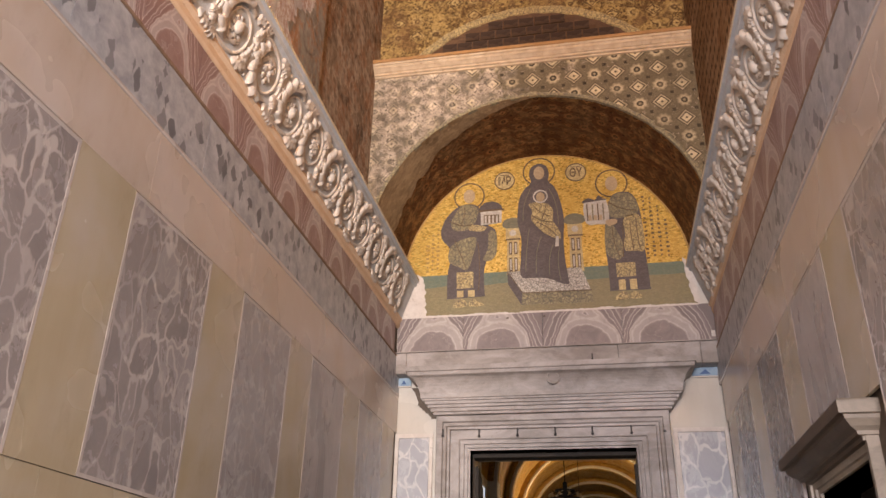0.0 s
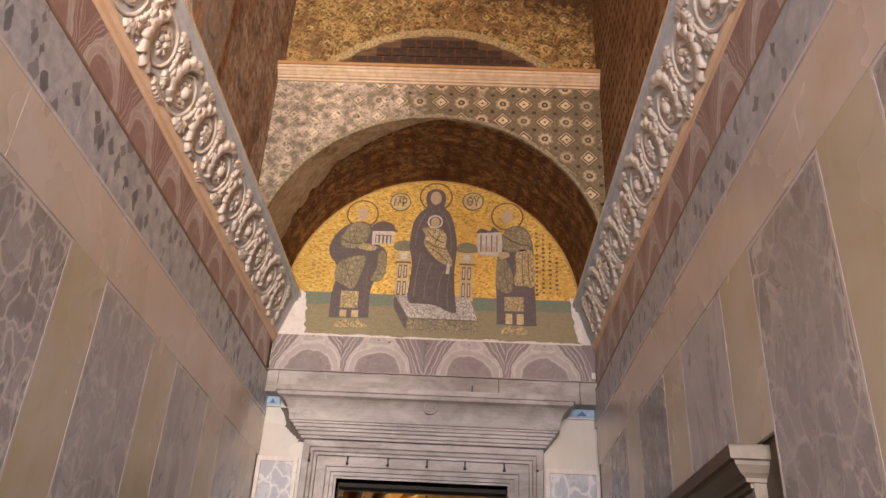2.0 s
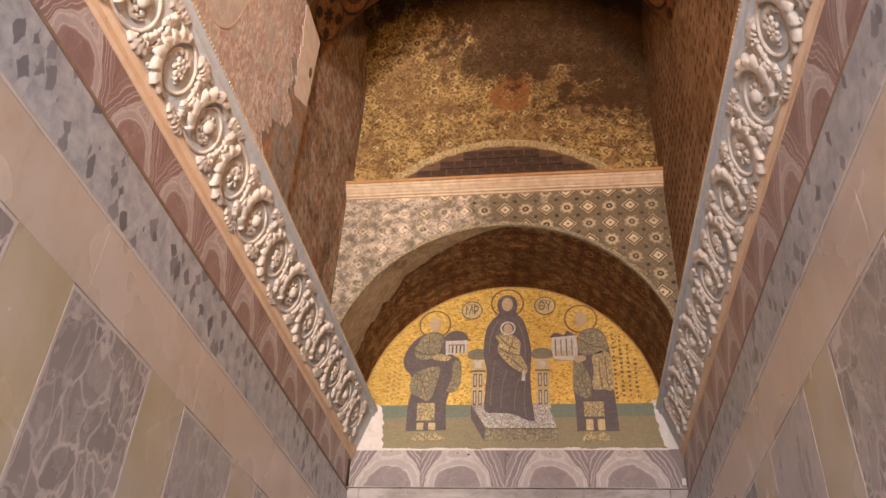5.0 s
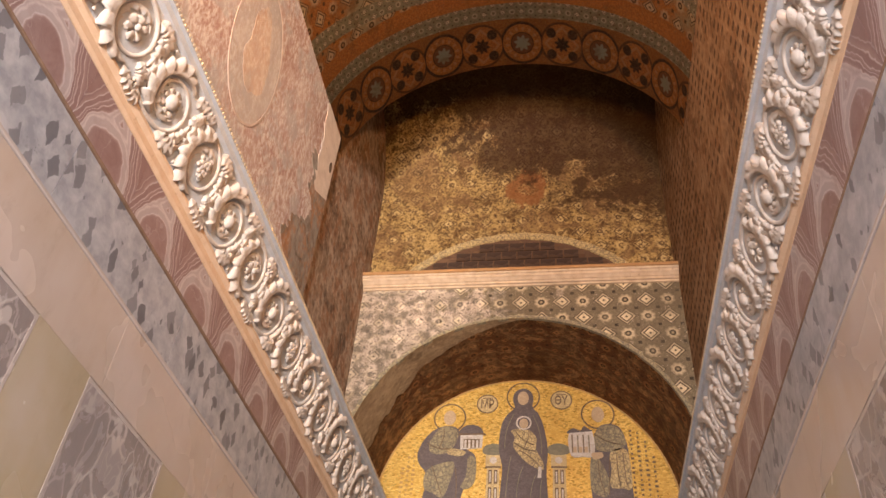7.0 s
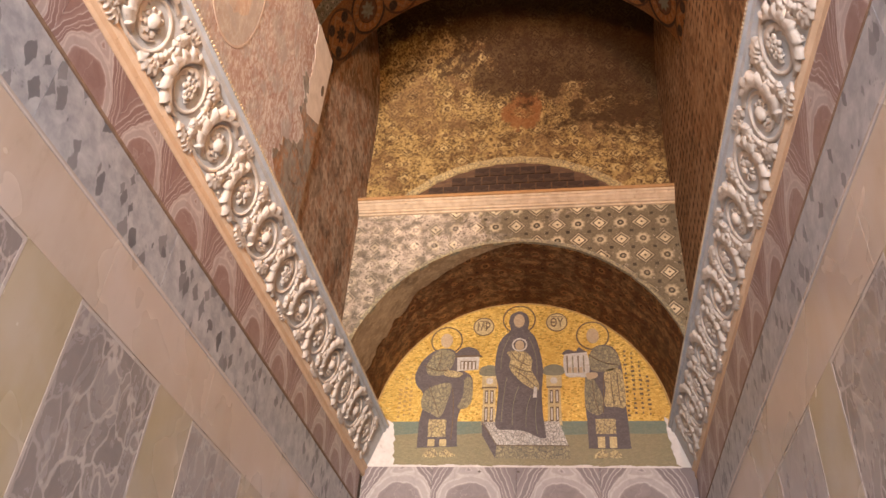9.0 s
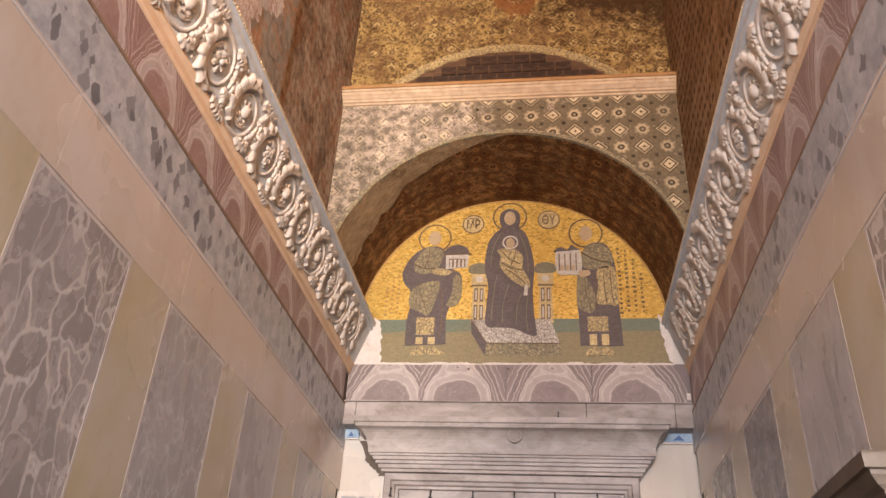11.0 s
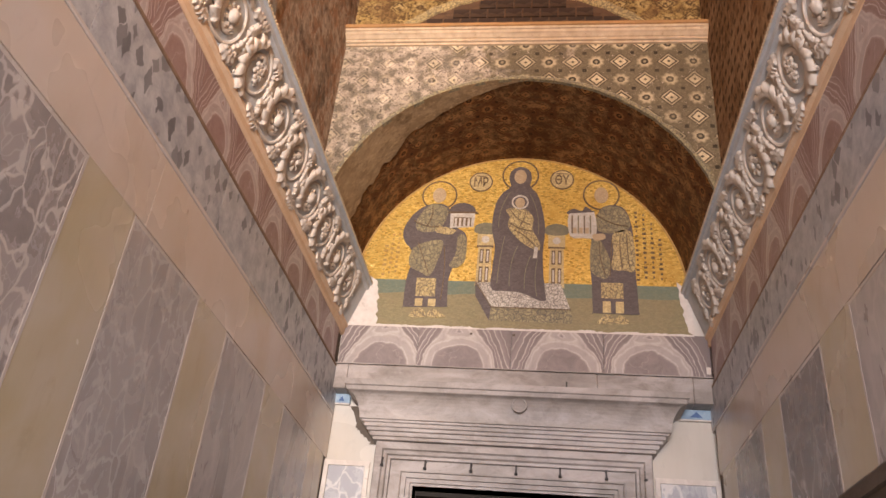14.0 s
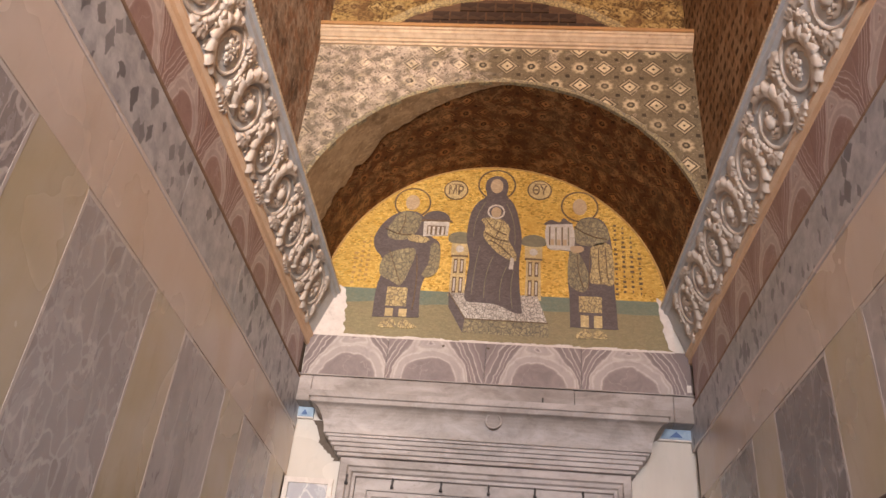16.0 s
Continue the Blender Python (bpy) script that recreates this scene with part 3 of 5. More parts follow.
woven_t = tesserae("woven_gold_tesserae", (0.42, 0.31, 0.13), (0.58, 0.44, 0.20), (0.20, 0.14, 0.065), 0.1, 0.5, 30, 19.0)
letter_t = tesserae("faded_letter_tesserae", (0.34, 0.19, 0.05), (0.44, 0.26, 0.07), (0.3, 0.17, 0.05))
silver_t = tesserae("silver_tesserae", (0.44, 0.39, 0.32), (0.58, 0.52, 0.43), (0.24, 0.19, 0.135), 0.0, 0.5, 30)
stool_t = tesserae("patterned_silver_tesserae", (0.44, 0.385, 0.31), (0.58, 0.52, 0.43), (0.22, 0.175, 0.125), 0.0, 0.5, 30, 22.0)
flesh_t = tesserae("tan_tesserae", (0.38, 0.265, 0.145), (0.46, 0.335, 0.195), (0.28, 0.19, 0.10))
brown_t = tesserae("brown_line_tesserae", (0.11, 0.065, 0.03), (0.16, 0.10, 0.045), (0.1, 0.06, 0.03))
cell_dark = tesserae("brick_infill", (0.03, 0.014, 0.006), (0.06, 0.03, 0.013), (0.03, 0.014, 0.006), 0, 0.7, 5)
mortar = tesserae("brown_mortar", (0.085, 0.042, 0.018), (0.12, 0.062, 0.028), (0.06, 0.03, 0.013), 0, 0.8, 9)
hall_gold = tesserae("hall_gold_mosaic", (0.42, 0.24, 0.055), (0.52, 0.32, 0.08), (0.10, 0.05, 0.018), 0.2, 0.45, 8)
hall_white = painted_stone("hall_pale_stone", (0.62, 0.56, 0.46), (0.7, 0.64, 0.55), (0.4, 0.34, 0.26), 2)


def glow(name, colour, strength):
    g = Shade(name)
    g.put(g.bsdf.inputs["Emission Color"], colour)
    g.bsdf.inputs["Emission Strength"].default_value = strength
    return g.done(colour, 0.5)


window_glow = glow("daylit_window_glass", (0.72, 0.80, 0.95), 0.8)
# faint glow added to bulbs that are otherwise dark
bulb_glow = glow("dim_amber_glass", (0.35, 0.22, 0.10), 0.15)
flood_glow = glow("floodlight_glass", (1.0, 0.72, 0.42), 4.0)

# ---- mesh helpers ----
def finish(bm, name):
    bmesh.ops.recalc_face_normals(bm, faces=bm.faces)
    me = bpy.data.meshes.new(name)
    bm.to_mesh(me)
    bm.free()
    return me


def part(name, bm, material, parent, label="", m=None):
    me = bm if isinstance(bm, bpy.types.Mesh) else finish(bm, name)
    if not me.materials:
        me.materials.append(material)
    ob = new(name, me)
    ob.parent = parent
    if m is not None:
        ob.matrix_basis = m
    return tagged(ob, label)


def thing(name, label, category, group="", kind="", at=(0, 0, 0)):
    ob = new(name)
    ob.location = at
    return tagged(ob, label, category, group, kind)


def solid(name, bm, material, label, category="", kind="structure"):
    me = finish(bm, name)
    me.materials.append(material)
    return tagged(new(name, me), label, category, "", kind)


def box(bm, x0, x1, y0, y1, z0, z1, chamfer=0.0):
    made = bmesh.ops.create_cube(bm, size=1.0, matrix=Matrix.Translation(((x0 + x1) / 2, (y0 + y1) / 2, (z0 + z1) / 2)) @ Matrix.Diagonal((x1 - x0, y1 - y0, z1 - z0, 1)))
    if chamfer:
        edges = list({e for v in made["verts"] for e in v.link_edges})
        bmesh.ops.bevel(bm, geom=edges, offset=chamfer, segments=1, affect="EDGES")
    return bm


def sheet(pts, y0, y1):
    """A flat shape in the x-z plane, given thickness from y0 to y1."""
    bm = bmesh.new()
    a = [bm.verts.new((x, y0, z)) for x, z in pts]
    b = [bm.verts.new((x, y1, z)) for x, z in pts]
    bm.faces.new(a), bm.faces.new(b[::-1])
    for k in range(len(pts)):
        bm.faces.new((a[k], b[k], b[(k + 1) % len(pts)], a[(k + 1) % len(pts)]))
    return bm


def oval(cx, cz, rx, rz, n=28, a0=0.0, a1=360.0):
    full = a1 - a0 >= 360
    return [(cx + rx * math.cos(radians(a0 + (a1 - a0) * k / (n if full else n - 1))), cz + rz * math.sin(radians(a0 + (a1 - a0) * k / (n if full else n - 1)))) for k in range(n)]


def ring(cx, cz, r0, r1, y0, y1, n=40, squash=1.0):
    bm = bmesh.new()
    rows = []
    for k in range(n):
        a = 2 * math.pi * k / n
        rows.append([bm.verts.new((cx + r * math.cos(a), y, cz + squash * r * math.sin(a))) for r, y in ((r0, y0), (r1, y0), (r1, y1), (r0, y1))])
    for k in range(n):
        p, q = rows[k], rows[(k + 1) % n]
        for j in range(4):
            bm.faces.new((p[j], p[(j + 1) % 4], q[(j + 1) % 4], q[j]))
    return bm


def extrude_profile(profile, u0, u1, axis, ends=True):
    """Sweep a closed profile of (a, z) along y (a is x) or along x (a is y)."""
    bm = bmesh.new()
    put = (lambda a, z, u: (a, u, z)) if axis == "y" else (lambda a, z, u: (u, a, z))
    p = [bm.verts.new(put(a, z, u0)) for a, z in profile]
    q = [bm.verts.new(put(a, z, u1)) for a, z in profile]
    for k in range(len(profile)):
        j = (k + 1) % len(profile)
        bm.faces.new((p[k], p[j], q[j], q[k]))
    if ends:
        bm.faces.new(p), bm.faces.new(q[::-1])
    return bm


slab_cache = {}


def slab(length, height, thick, chamfer=0.0012):
    """A stone slab, its foot's middle at the origin, its face towards -y."""
    key = (round(length, 3), round(height, 3), round(thick, 3))
    if key not in slab_cache:
        bm = bmesh.new()
        c = min(chamfer, thick * 0.6)
        back = [bm.verts.new(p) for p in ((-length / 2, 0.0, 0), (length / 2, 0.0, 0), (length / 2, 0.0, height), (-length / 2, 0.0, height))]
        side = [bm.verts.new(p) for p in ((-length / 2, -thick + c, 0), (length / 2, -thick + c, 0), (length / 2, -thick + c, height), (-length / 2, -thick + c, height))]
        face = [bm.verts.new(p) for p in ((-length / 2 + c, -thick, c), (length / 2 - c, -thick, c), (length / 2 - c, -thick, height - c), (-length / 2 + c, -thick, height - c))]
        for lo, hi in ((back, side), (side, face)):
            for k in range(4):
                bm.faces.new((lo[k], lo[(k + 1) % 4], hi[(k + 1) % 4], hi[k]))
        bm.faces.new(face)
        slab_cache[key] = finish(bm, "slab")
    return slab_cache[key]


def lay(name, length, height, thick, material, parent, m, label=""):
    """One slab as a part; alike slabs of one stone share a mesh."""
    key = (round(length, 3), round(height, 3), round(thick, 3), material.name)
    if key not in slab_cache:
        me = slab(length, height, thick).copy()
        me.materials.append(material)
        slab_cache[key] = me
    ob = new(name, slab_cache[key])
    ob.parent = parent
    ob.matrix_basis = m
    return tagged(ob, label)


W = 2.57          # half width of the passage
BACK = -9.0      # inner face of the entrance wall
END = 12.0        # face of the end wall
UPL, UPR = -2.62, 2.45   # upper wall faces
EDGE = 7.5        # where the near barrel vault stops
FACE = 9.8        # front of the arch over the mosaic
MOS = 11.8        # plane of the mosaic


def side_m(side, u, z, out=None):
    """On a side wall at u metres along it; side -1 left, 1 right, whose facing stands a little prouder."""
    if out is None:
        out = 0.03 if side > 0 else 0.0
    return pose(side * (W - out), u, z, 0, 0, -90 * side)


# ---- floor, side walls ----
bm = box(bmesh.new(), -W - 0.5, W + 0.5, BACK - 0.6, END + 0.8, -0.25, 0.0)
floor = solid("floor", bm, dark_gap, "worn grey marble floor of the passage", "floor")
for i in range(20):
    for j in range(4):
        m = pose(-W + 0.645 + 1.285 * j, BACK + 0.6 + 1.2 * i, 0.0, -90, 0, 0) @ pose(0, 0, -0.59)
        lay("floor_slab", 1.275, 1.18, 0.02, floor_mat, floor, m)

bm = bmesh.new()
box(bm, -W - 0.5, -W, BACK - 0.6, 12.9, 0.0, 6.95)
wall_left = solid("wall_left", bm, dark_gap, "side wall faced with honey marble, grey panels and onyx bands", "wall")
# the other wall has a doorway
DY0, DY1, DZ = 5.66, 7.24, 2.80
bm = bmesh.new()
box(bm, W, W + 0.5, BACK - 0.6, DY0, 0.0, 6.95)
box(bm, W, W + 0.5, DY1, 12.9, 0.0, 6.95)
box(bm, W, W + 0.5, DY0, DY1, DZ, 6.95)
wall_right = solid("wall_right", bm, dark_gap, "side wall faced with honey marble and grey panels, with a doorway", "wall")

PANEL0, STEP, PW = 4.70, 1.935, 1.20
for side, wall in ((-1, wall_left), (1, wall_right)):
    for k in range(-8, 4):
        c = PANEL0 + STEP * k - (0.24 if side > 0 else 0.0)
        stone = (grey_breccia, cloud_grey, violet_breccia)[(k if side < 0 else k + 1) % 3]
        if side < 0 and k == -1:
            stone = grey_breccia
        if side < 0 and k >= 1:
            stone = pale_breccia if k == 1 else cloud_grey
        if side > 0 and k >= 0:
            stone = (grey_breccia, cloud_grey, violet_breccia, violet_breccia)[k]
        if c > BACK + 0.6:
            blocked = side > 0 and k == 1
            z0 = 3.17 if blocked else 2.49
            p = lay("marble_panel", PW, 4.47 - z0, 0.028, stone, wall, side_m(side, c, z0))
            bm = bmesh.new()
            t, h = 0.028, 4.47 - z0
            for x0, x1, za, zb in ((-PW / 2 - t, -PW / 2, -t, h + t), (PW / 2, PW / 2 + t, -t, h + t), (-PW / 2, PW / 2, h, h + t), (-PW / 2, PW / 2, -t, 0)):
                box(bm, x0, x1, -0.0292, 0.0, za, zb)
            part("panel_border", bm, border_mat, wall, "pale stone fillet round the panel", side_m(side, c, z0))
            # upright strip after the panel
        s = c + STEP / 2
        gap = STEP - PW - 0.060
        if BACK + 0.4 < s and s + gap / 2 < 12.0:
            z0 = 3.17 if side > 0 and 5.2 < s < 7.6 else 2.46
            lay("upright_strip", gap, 4.509 - z0, 0.028, honey, wall, side_m(side, s, z0))
        # long slabs above the panels
        lay("field_slab", STEP - 0.002, 0.60, 0.028, rose, wall, side_m(side, c + 0.5, 4.512)) if c + 0.5 + STEP / 2 < 12.3 else None
        # dado slabs below the joint
        for q in (0.25, 0.75):
            u = c + STEP * (q - 0.5)
            if side > 0 and DY0 - 0.75 < u < DY1 + 0.75 or u + STEP / 4 > 12.1:
                continue
            lay("dado_slab", STEP / 2 - 0.002, 2.434, 0.028, honey, wall, side_m(side, u, 0.02))
    # pale fillet under the speckled band
    bm = box(bmesh.new(), BACK - 11.9, 0.0, -0.040, 0.0, 0.0, 0.035, 0.006)
    part("thin_fillet", bm, border_mat, wall, "", side_m(side, 11.95 if side < 0 else BACK, 5.118))
    # grey speckled slabs
    u = BACK + 0.4
    k = 0
    while u < 11.9:
        length = min((1.9, 2.3, 1.6)[k % 3], 11.98 - u)
        lay("speckled_slab", length - 0.004, 0.565 if side < 0 else 0.49, 0.030, speckle_mat, wall, side_m(side, u + length / 2, 5.156))
        u, k = u + length, k + 1
    bm = box(bmesh.new(), BACK - 11.9, 0.0, -0.036, 0.0, 0.0, 0.022, 0.004)
    part("dark_fillet", bm, brown_fillet, wall, "narrow brown fillet", side_m(side, 11.95 if side < 0 else BACK, 5.74 if side < 0 else 5.65))
    # banded onyx slabs
    for k in range(-17, 10):
        u = 4.13 + 0.875 * k
        if BACK + 0.4 < u < 11.6:
            z0 = 5.766 if side < 0 else 5.676
            lay("onyx_slab", 0.872, 6.233 - z0, 0.030, onyx_pink, wall, side_m(side, u, z0))

# ---- carved cornices ----
SLOPE = math.degrees(math.atan2(0.20, 0.56))


def tube(bm, pts, radii, flat=1.0, sides=7):
    """A round strand through points in the x-z plane that stands out towards -y."""
    rows = []
    for k, (x, z) in enumerate(pts):
        xa, za = pts[max(k - 1, 0)]
        xb, zb = pts[min(k + 1, len(pts) - 1)]
        d = math.hypot(xb - xa, zb - za) or 1.0
        nx, nz = -(zb - za) / d, (xb - xa) / d
        r = radii[k]
        rows.append([bm.verts.new((x + nx * r * math.cos(math.pi * s / (sides - 1)), -r * flat * math.sin(math.pi * s / (sides - 1)), z + nz * r * math.cos(math.pi * s / (sides - 1)))) for s in range(sides)])
    for a, b in zip(rows, rows[1:]):
        for s in range(sides - 1):
            bm.faces.new((a[s], a[s + 1], b[s + 1], b[s]))
    bm.faces.new(rows[0]), bm.faces.new(rows[-1][::-1])


def leaf(bm, pts, widths, high, teeth, inner=0.35, both=False):
    """A humped, toothed acanthus leaf along points; its outer edge is on the left of the run."""
    rows = []
    n = len(pts)
    for k, (x, z) in enumerate(pts):
        xa, za = pts[max(k - 1, 0)]
        xb, zb = pts[min(k + 1, n - 1)]
        d = math.hypot(xb - xa, zb - za) or 1.0
        nx, nz = -(zb - za) / d, (xb - xa) / d
        tooth = (teeth * k / (n - 1)) % 1.0
        w = widths[k]
        wo = w * (0.50 + 0.72 * tooth)
        wi = w * ((0.50 + 0.72 * tooth) if both else inner)
        h = high * (0.35 + 0.65 * min(1.0, w / 0.07))
        dip = h * (0.62 + 0.38 * tooth)
        row = []
        for off, up in ((-wi, 0.0), (-wi * 0.6, 0.75 * h), (0.0, h * 0.62), (wo * 0.35, dip), (wo * 0.75, dip * 0.95), (wo, dip * 0.55), (wo * 1.02, 0.0)):
            row.append(bm.verts.new((x + nx * off, -0.002 - up, z + nz * off)))
        rows.append(row)
    for p, q in zip(rows, rows[1:]):
        for k in range(6):
            bm.faces.new((p[k], p[k + 1], q[k + 1], q[k]))


def arc_pts(r0, r1, a0, a1, n):
    return [((r0 + (r1 - r0) * k / (n - 1)) * math.cos(radians(a0 + (a1 - a0) * k / (n - 1))), 0.97 * (r0 + (r1 - r0) * k / (n - 1)) * math.sin(radians(a0 + (a1 - a0) * k / (n - 1)))) for k in range(n)]


def swoop(p, q, r, n):
    """A curve from p to r that leans towards q."""
    return [tuple((1 - t) ** 2 * a + 2 * t * (1 - t) * b + t * t * c for a, b, c in zip(p, q, r)) for t in (k / (n - 1) for k in range(n))]


def taper(n, w, lead=0.25):
    return [w * min(1.0, (k / (n - 1)) / lead + 0.25) * min(1.0, (1 - k / (n - 1)) / 0.3 + 0.08) for k in range(n)]


def scroll(kind, chance):
    """One turn of the rinceau, 0.69 long: vine coil, toothed leaves round it, flower and running stem."""
    bm = bmesh.new()
    # running stem that climbs into the coil
    stem = [(-0.36, -0.20)] + swoop((-0.33, -0.22), (-0.12, -0.30), (0.10, -0.215), 9) + arc_pts(0.235, 0.115, -62, 330, 44)
    n = len(stem)
    tube(bm, stem, [0.022 * (1 - 0.4 * k / n) for k in range(n)], 1.5)
    # great leaf over the coil and smaller ones inside it
    turn = chance.uniform(-12, 12)
    pts = arc_pts(0.235, 0.262, 250 + turn, 62 + turn, 90)
    leaf(bm, pts, [min(v, max(0.02, 0.315 - abs(z)) * 1.1) for v, (x, z) in zip(taper(90, 0.10), pts)], 0.085, chance.choice((8, 9, 10)))
    pts = arc_pts(0.185, 0.15, 130 + turn, 330 + turn, 60)
    leaf(bm, pts, taper(60, 0.045), 0.05, 6)
    # leaves that fill the corners between two coils
    for p, q, r, w, t in (((0.10, -0.23), (0.27, -0.30), (0.355, -0.10), 0.075, 5), ((0.20, -0.20), (0.33, -0.12), (0.30, 0.07), 0.05, 4), ((0.24, 0.10), (0.36, 0.10), (0.35, 0.28), 0.06, 5), ((-0.34, -0.16), (-0.30, 0.02), (-0.35, 0.14), 0.05, 4), ((0.16, 0.23), (0.26, 0.30), (0.36, 0.26), 0.05, 4), ((-0.22, -0.25), (-0.30, -0.31), (-0.37, -0.25), 0.05, 4)):
        j = chance.uniform(-0.02, 0.02)
        pts = swoop((p[0] + j, p[1]), q, (r[0], r[1] + j), 26)
        leaf(bm, pts, taper(26, w), 0.075, t, 0.5, True)
    for x, z in ((0.335, 0.0), (-0.30, 0.245), (0.30, 0.215)):
        bmesh.ops.create_uvsphere(bm, u_segments=8, v_segments=5, radius=0.017, matrix=pose(x + chance.uniform(-0.02, 0.02), -0.03, z))
    # flower
    big = Matrix.Diagonal((1.2, 1.1, 1.2, 1))
    before = set(bm.verts)
    if kind == 0:
        for k in range(6):
            a = 60 * k + 15
            c, s2 = math.cos(radians(a)), math.sin(radians(a))
            leaf(bm, [(0.022 * c + 0.07 * c * t / 8, 0.022 * s2 + 0.07 * s2 * t / 8) for t in range(9)], taper(9, 0.032), 0.07, 1, 0.5, True)
        bmesh.ops.create_uvsphere(bm, u_segments=8, v_segments=5, radius=0.026, matrix=pose(0.0, -0.05, 0.0))
    elif kind == 1:
        bmesh.ops.create_uvsphere(bm, u_segments=12, v_segments=8, radius=0.056, matrix=pose(0.0, -0.02, 0.0))
        for k in range(8):
            a = 45 * k
            c, s2 = math.cos(radians(a)), math.sin(radians(a))
            leaf(bm, [(0.05 * c + 0.045 * c * t / 8, 0.05 * s2 + 0.045 * s2 * t / 8) for t in range(9)], taper(9, 0.024), 0.05, 1, 0.5, True)
    else:
        for k in range(13):
            a, r = 2.4 * k, 0.02 * math.sqrt(k)
            bmesh.ops.create_uvsphere(bm, u_segments=7, v_segments=5, radius=0.023, matrix=pose(r * math.cos(a), -0.035, r * math.sin(a)))
        leaf(bm, swoop((0.0, 0.03), (0.05, 0.06), (0.085, 0.04), 12), taper(12, 0.035), 0.06, 3, 0.5, True)
    bmesh.ops.transform(bm, matrix=big, verts=[v for v in bm.verts if v not in before])
    return bm


chance = random.Random(4)
scroll_meshes = []
for k in range(4):
    me = finish(scroll((0, 1, 2, 1)[k], chance), "scroll")
    for f in me.polygons:
        f.use_smooth = True
    me.materials.append(relief_mat)
    scroll_meshes.append(me)


def cornice(side, name):
    """Overhanging cornice on a side wall: ochre fillet, carved slope, flat edge and a row of beads."""
    top = thing(name, "carved stone cornice with cream scrolling leaves on a blue-grey ground", "cornice", "side wall cornices")
    s = side
    u0, u1 = BACK + 0.0, 11.78
    prof = [(W + 0.1, 6.235), (W - 0.035, 6.24), (W - 0.052, 6.27), (W - 0.052, 6.34), (W - 0.085, 6.37), (W - 0.085, 6.405), (W + 0.1, 6.405)]
    part("fillet", extrude_profile([(s * a, z) for a, z in prof], u0, u1, "y"), fillet_mat, top, "smooth ochre stone moulding")
    prof = [(W + 0.1, 6.407), (W - 0.075, 6.407), (W - 0.275, 6.967), (W - 0.315, 6.985), (W - 0.325, 7.045), (W - 0.355, 7.052), (W - 0.355, 7.10), (W + 0.1, 7.105)]
    part("carved_bed", extrude_profile([(s * a, z) for a, z in prof], u0, u1, "y"), ground_mat, top, "flat blue-grey painted ground")
    step = 0.69
    k = 0
    u = 2.756 - step * 20
    while u < u1 - 0.3:
        if u > u0 + 0.35:
            flip = 1 if k % 2 else -1
            m = side_m(side, u, 6.682, 0.172) @ pose(0, 0, 0, SLOPE, 0, 0) @ Matrix.Diagonal((-side * 1.0, 0.72, 1.06 * flip, 1))
            part("scroll", scroll_meshes[k * 3 % 4], relief_mat, top, "", m)
        u, k = u + step, k + 1
    bm = bmesh.new()
    u = u0 + 0.05
    while u < u1:
        bmesh.ops.create_icosphere(bm, subdivisions=1, radius=0.024, matrix=Matrix.Translation((s * (W - 0.350), u, 7.083)) @ Matrix.Diagonal((0.8, 0.8, 1.1, 1)))
        u += 0.046
    tagged(part("bead_row", bm, ledge_mat, top, "row of small ochre beads"), kind="stuff")
    return top


cornice(-1, "cornice")
cornice(1, "cornice")

# ---- upper walls ----
bm = box(bmesh.new(), UPL - 0.6, UPL, EDGE - 0.2, 12.9, 6.95, 15.5)
wall_upper_left = solid("wall_upper_left", bm, pale_brown_plaster, "upper side wall of stained brown plaster", "wall")
bm = bmesh.new()
box(bm, UPL - 0.6, UPL + 0.05, BACK - 0.6, EDGE - 0.2, 6.95, 13.2)
near_wall = solid("wall_upper_near", bm, fresco_plaster, "upper side wall with faded rose fresco", "wall")
def ragged(x, z, amount, seed):
    """Chance offset along a broken plaster edge, coarse and fine."""
    return amount * (noise.noise((x * 1.3, z * 1.3, seed)) + 0.45 * noise.noise((x * 4.1, z * 4.1, seed + 3)) + 0.3 * noise.noise((x * 13, z * 13, seed + 7)))


NEAR = pose(UPL + 0.05, 0, 0, 0, 0, 90)
NE = EDGE - 0.2
bm = sheet([(NE - 0.95 + 0.16 * (z - 7.0) + ragged(0, z, 0.45, 2), z) for z in np.linspace(7.0, 9.75, 130)] + [(NE, 9.75), (NE, 7.0)], -0.004, 0.02)
part("scraped_patch", bm, grey_patch, near_wall, "scraped grey and rust patch of old plaster", NEAR)
bm = sheet([(NE - 0.48 - 0.14 * (z - 9.2) + ragged(0, z, 0.28, 14), z) for z in np.linspace(9.25, 11.0, 110)] + [(NE, 11.0), (NE, 9.4 + 0.1)], -0.006, 0.02)
part("bare_patch", bm, raw_plaster, near_wall, "bare white plaster patch", NEAR)
part("drill_hole", sheet(oval(NE - 0.12, 10.05, 0.05, 0.10, 14), -0.010, 0.0), dark_gap, near_wall, "small dark hole in the plaster", NEAR)
part("medallion", sheet([(x + ragged(x, z, 0.03, 5), z + ragged(x, z, 0.03, 9)) for x, z in oval(4.55, 9.05, 0.58, 1.05, 90)], -0.004, 0.02), oval_mat, near_wall, "large grey oval fresco medallion", NEAR)
part("medallion_rim", ring(4.55, 9.05, 0.585, 0.605, -0.006, 0.02, 48, 1.78), rim_mat, near_wall, "faint pale painted rim", NEAR)
part("medallion_field", sheet([(x + ragged(x, z, 0.10, 1), z + ragged(x, z, 0.16, 6)) for x, z in oval(4.55, 9.1, 0.30, 0.68, 120)], -0.006, 0.02), oval_field, near_wall, "faded tan fresco field", NEAR)
bm = box(bmesh.new(), UPR, UPR + 0.7, BACK - 0.6, 12.9, 6.95, 15.5)
wall_upper_right = solid("wall_upper_right", bm, brown_plaster, "upper side wall of stained brown plaster with brick marks", "wall")

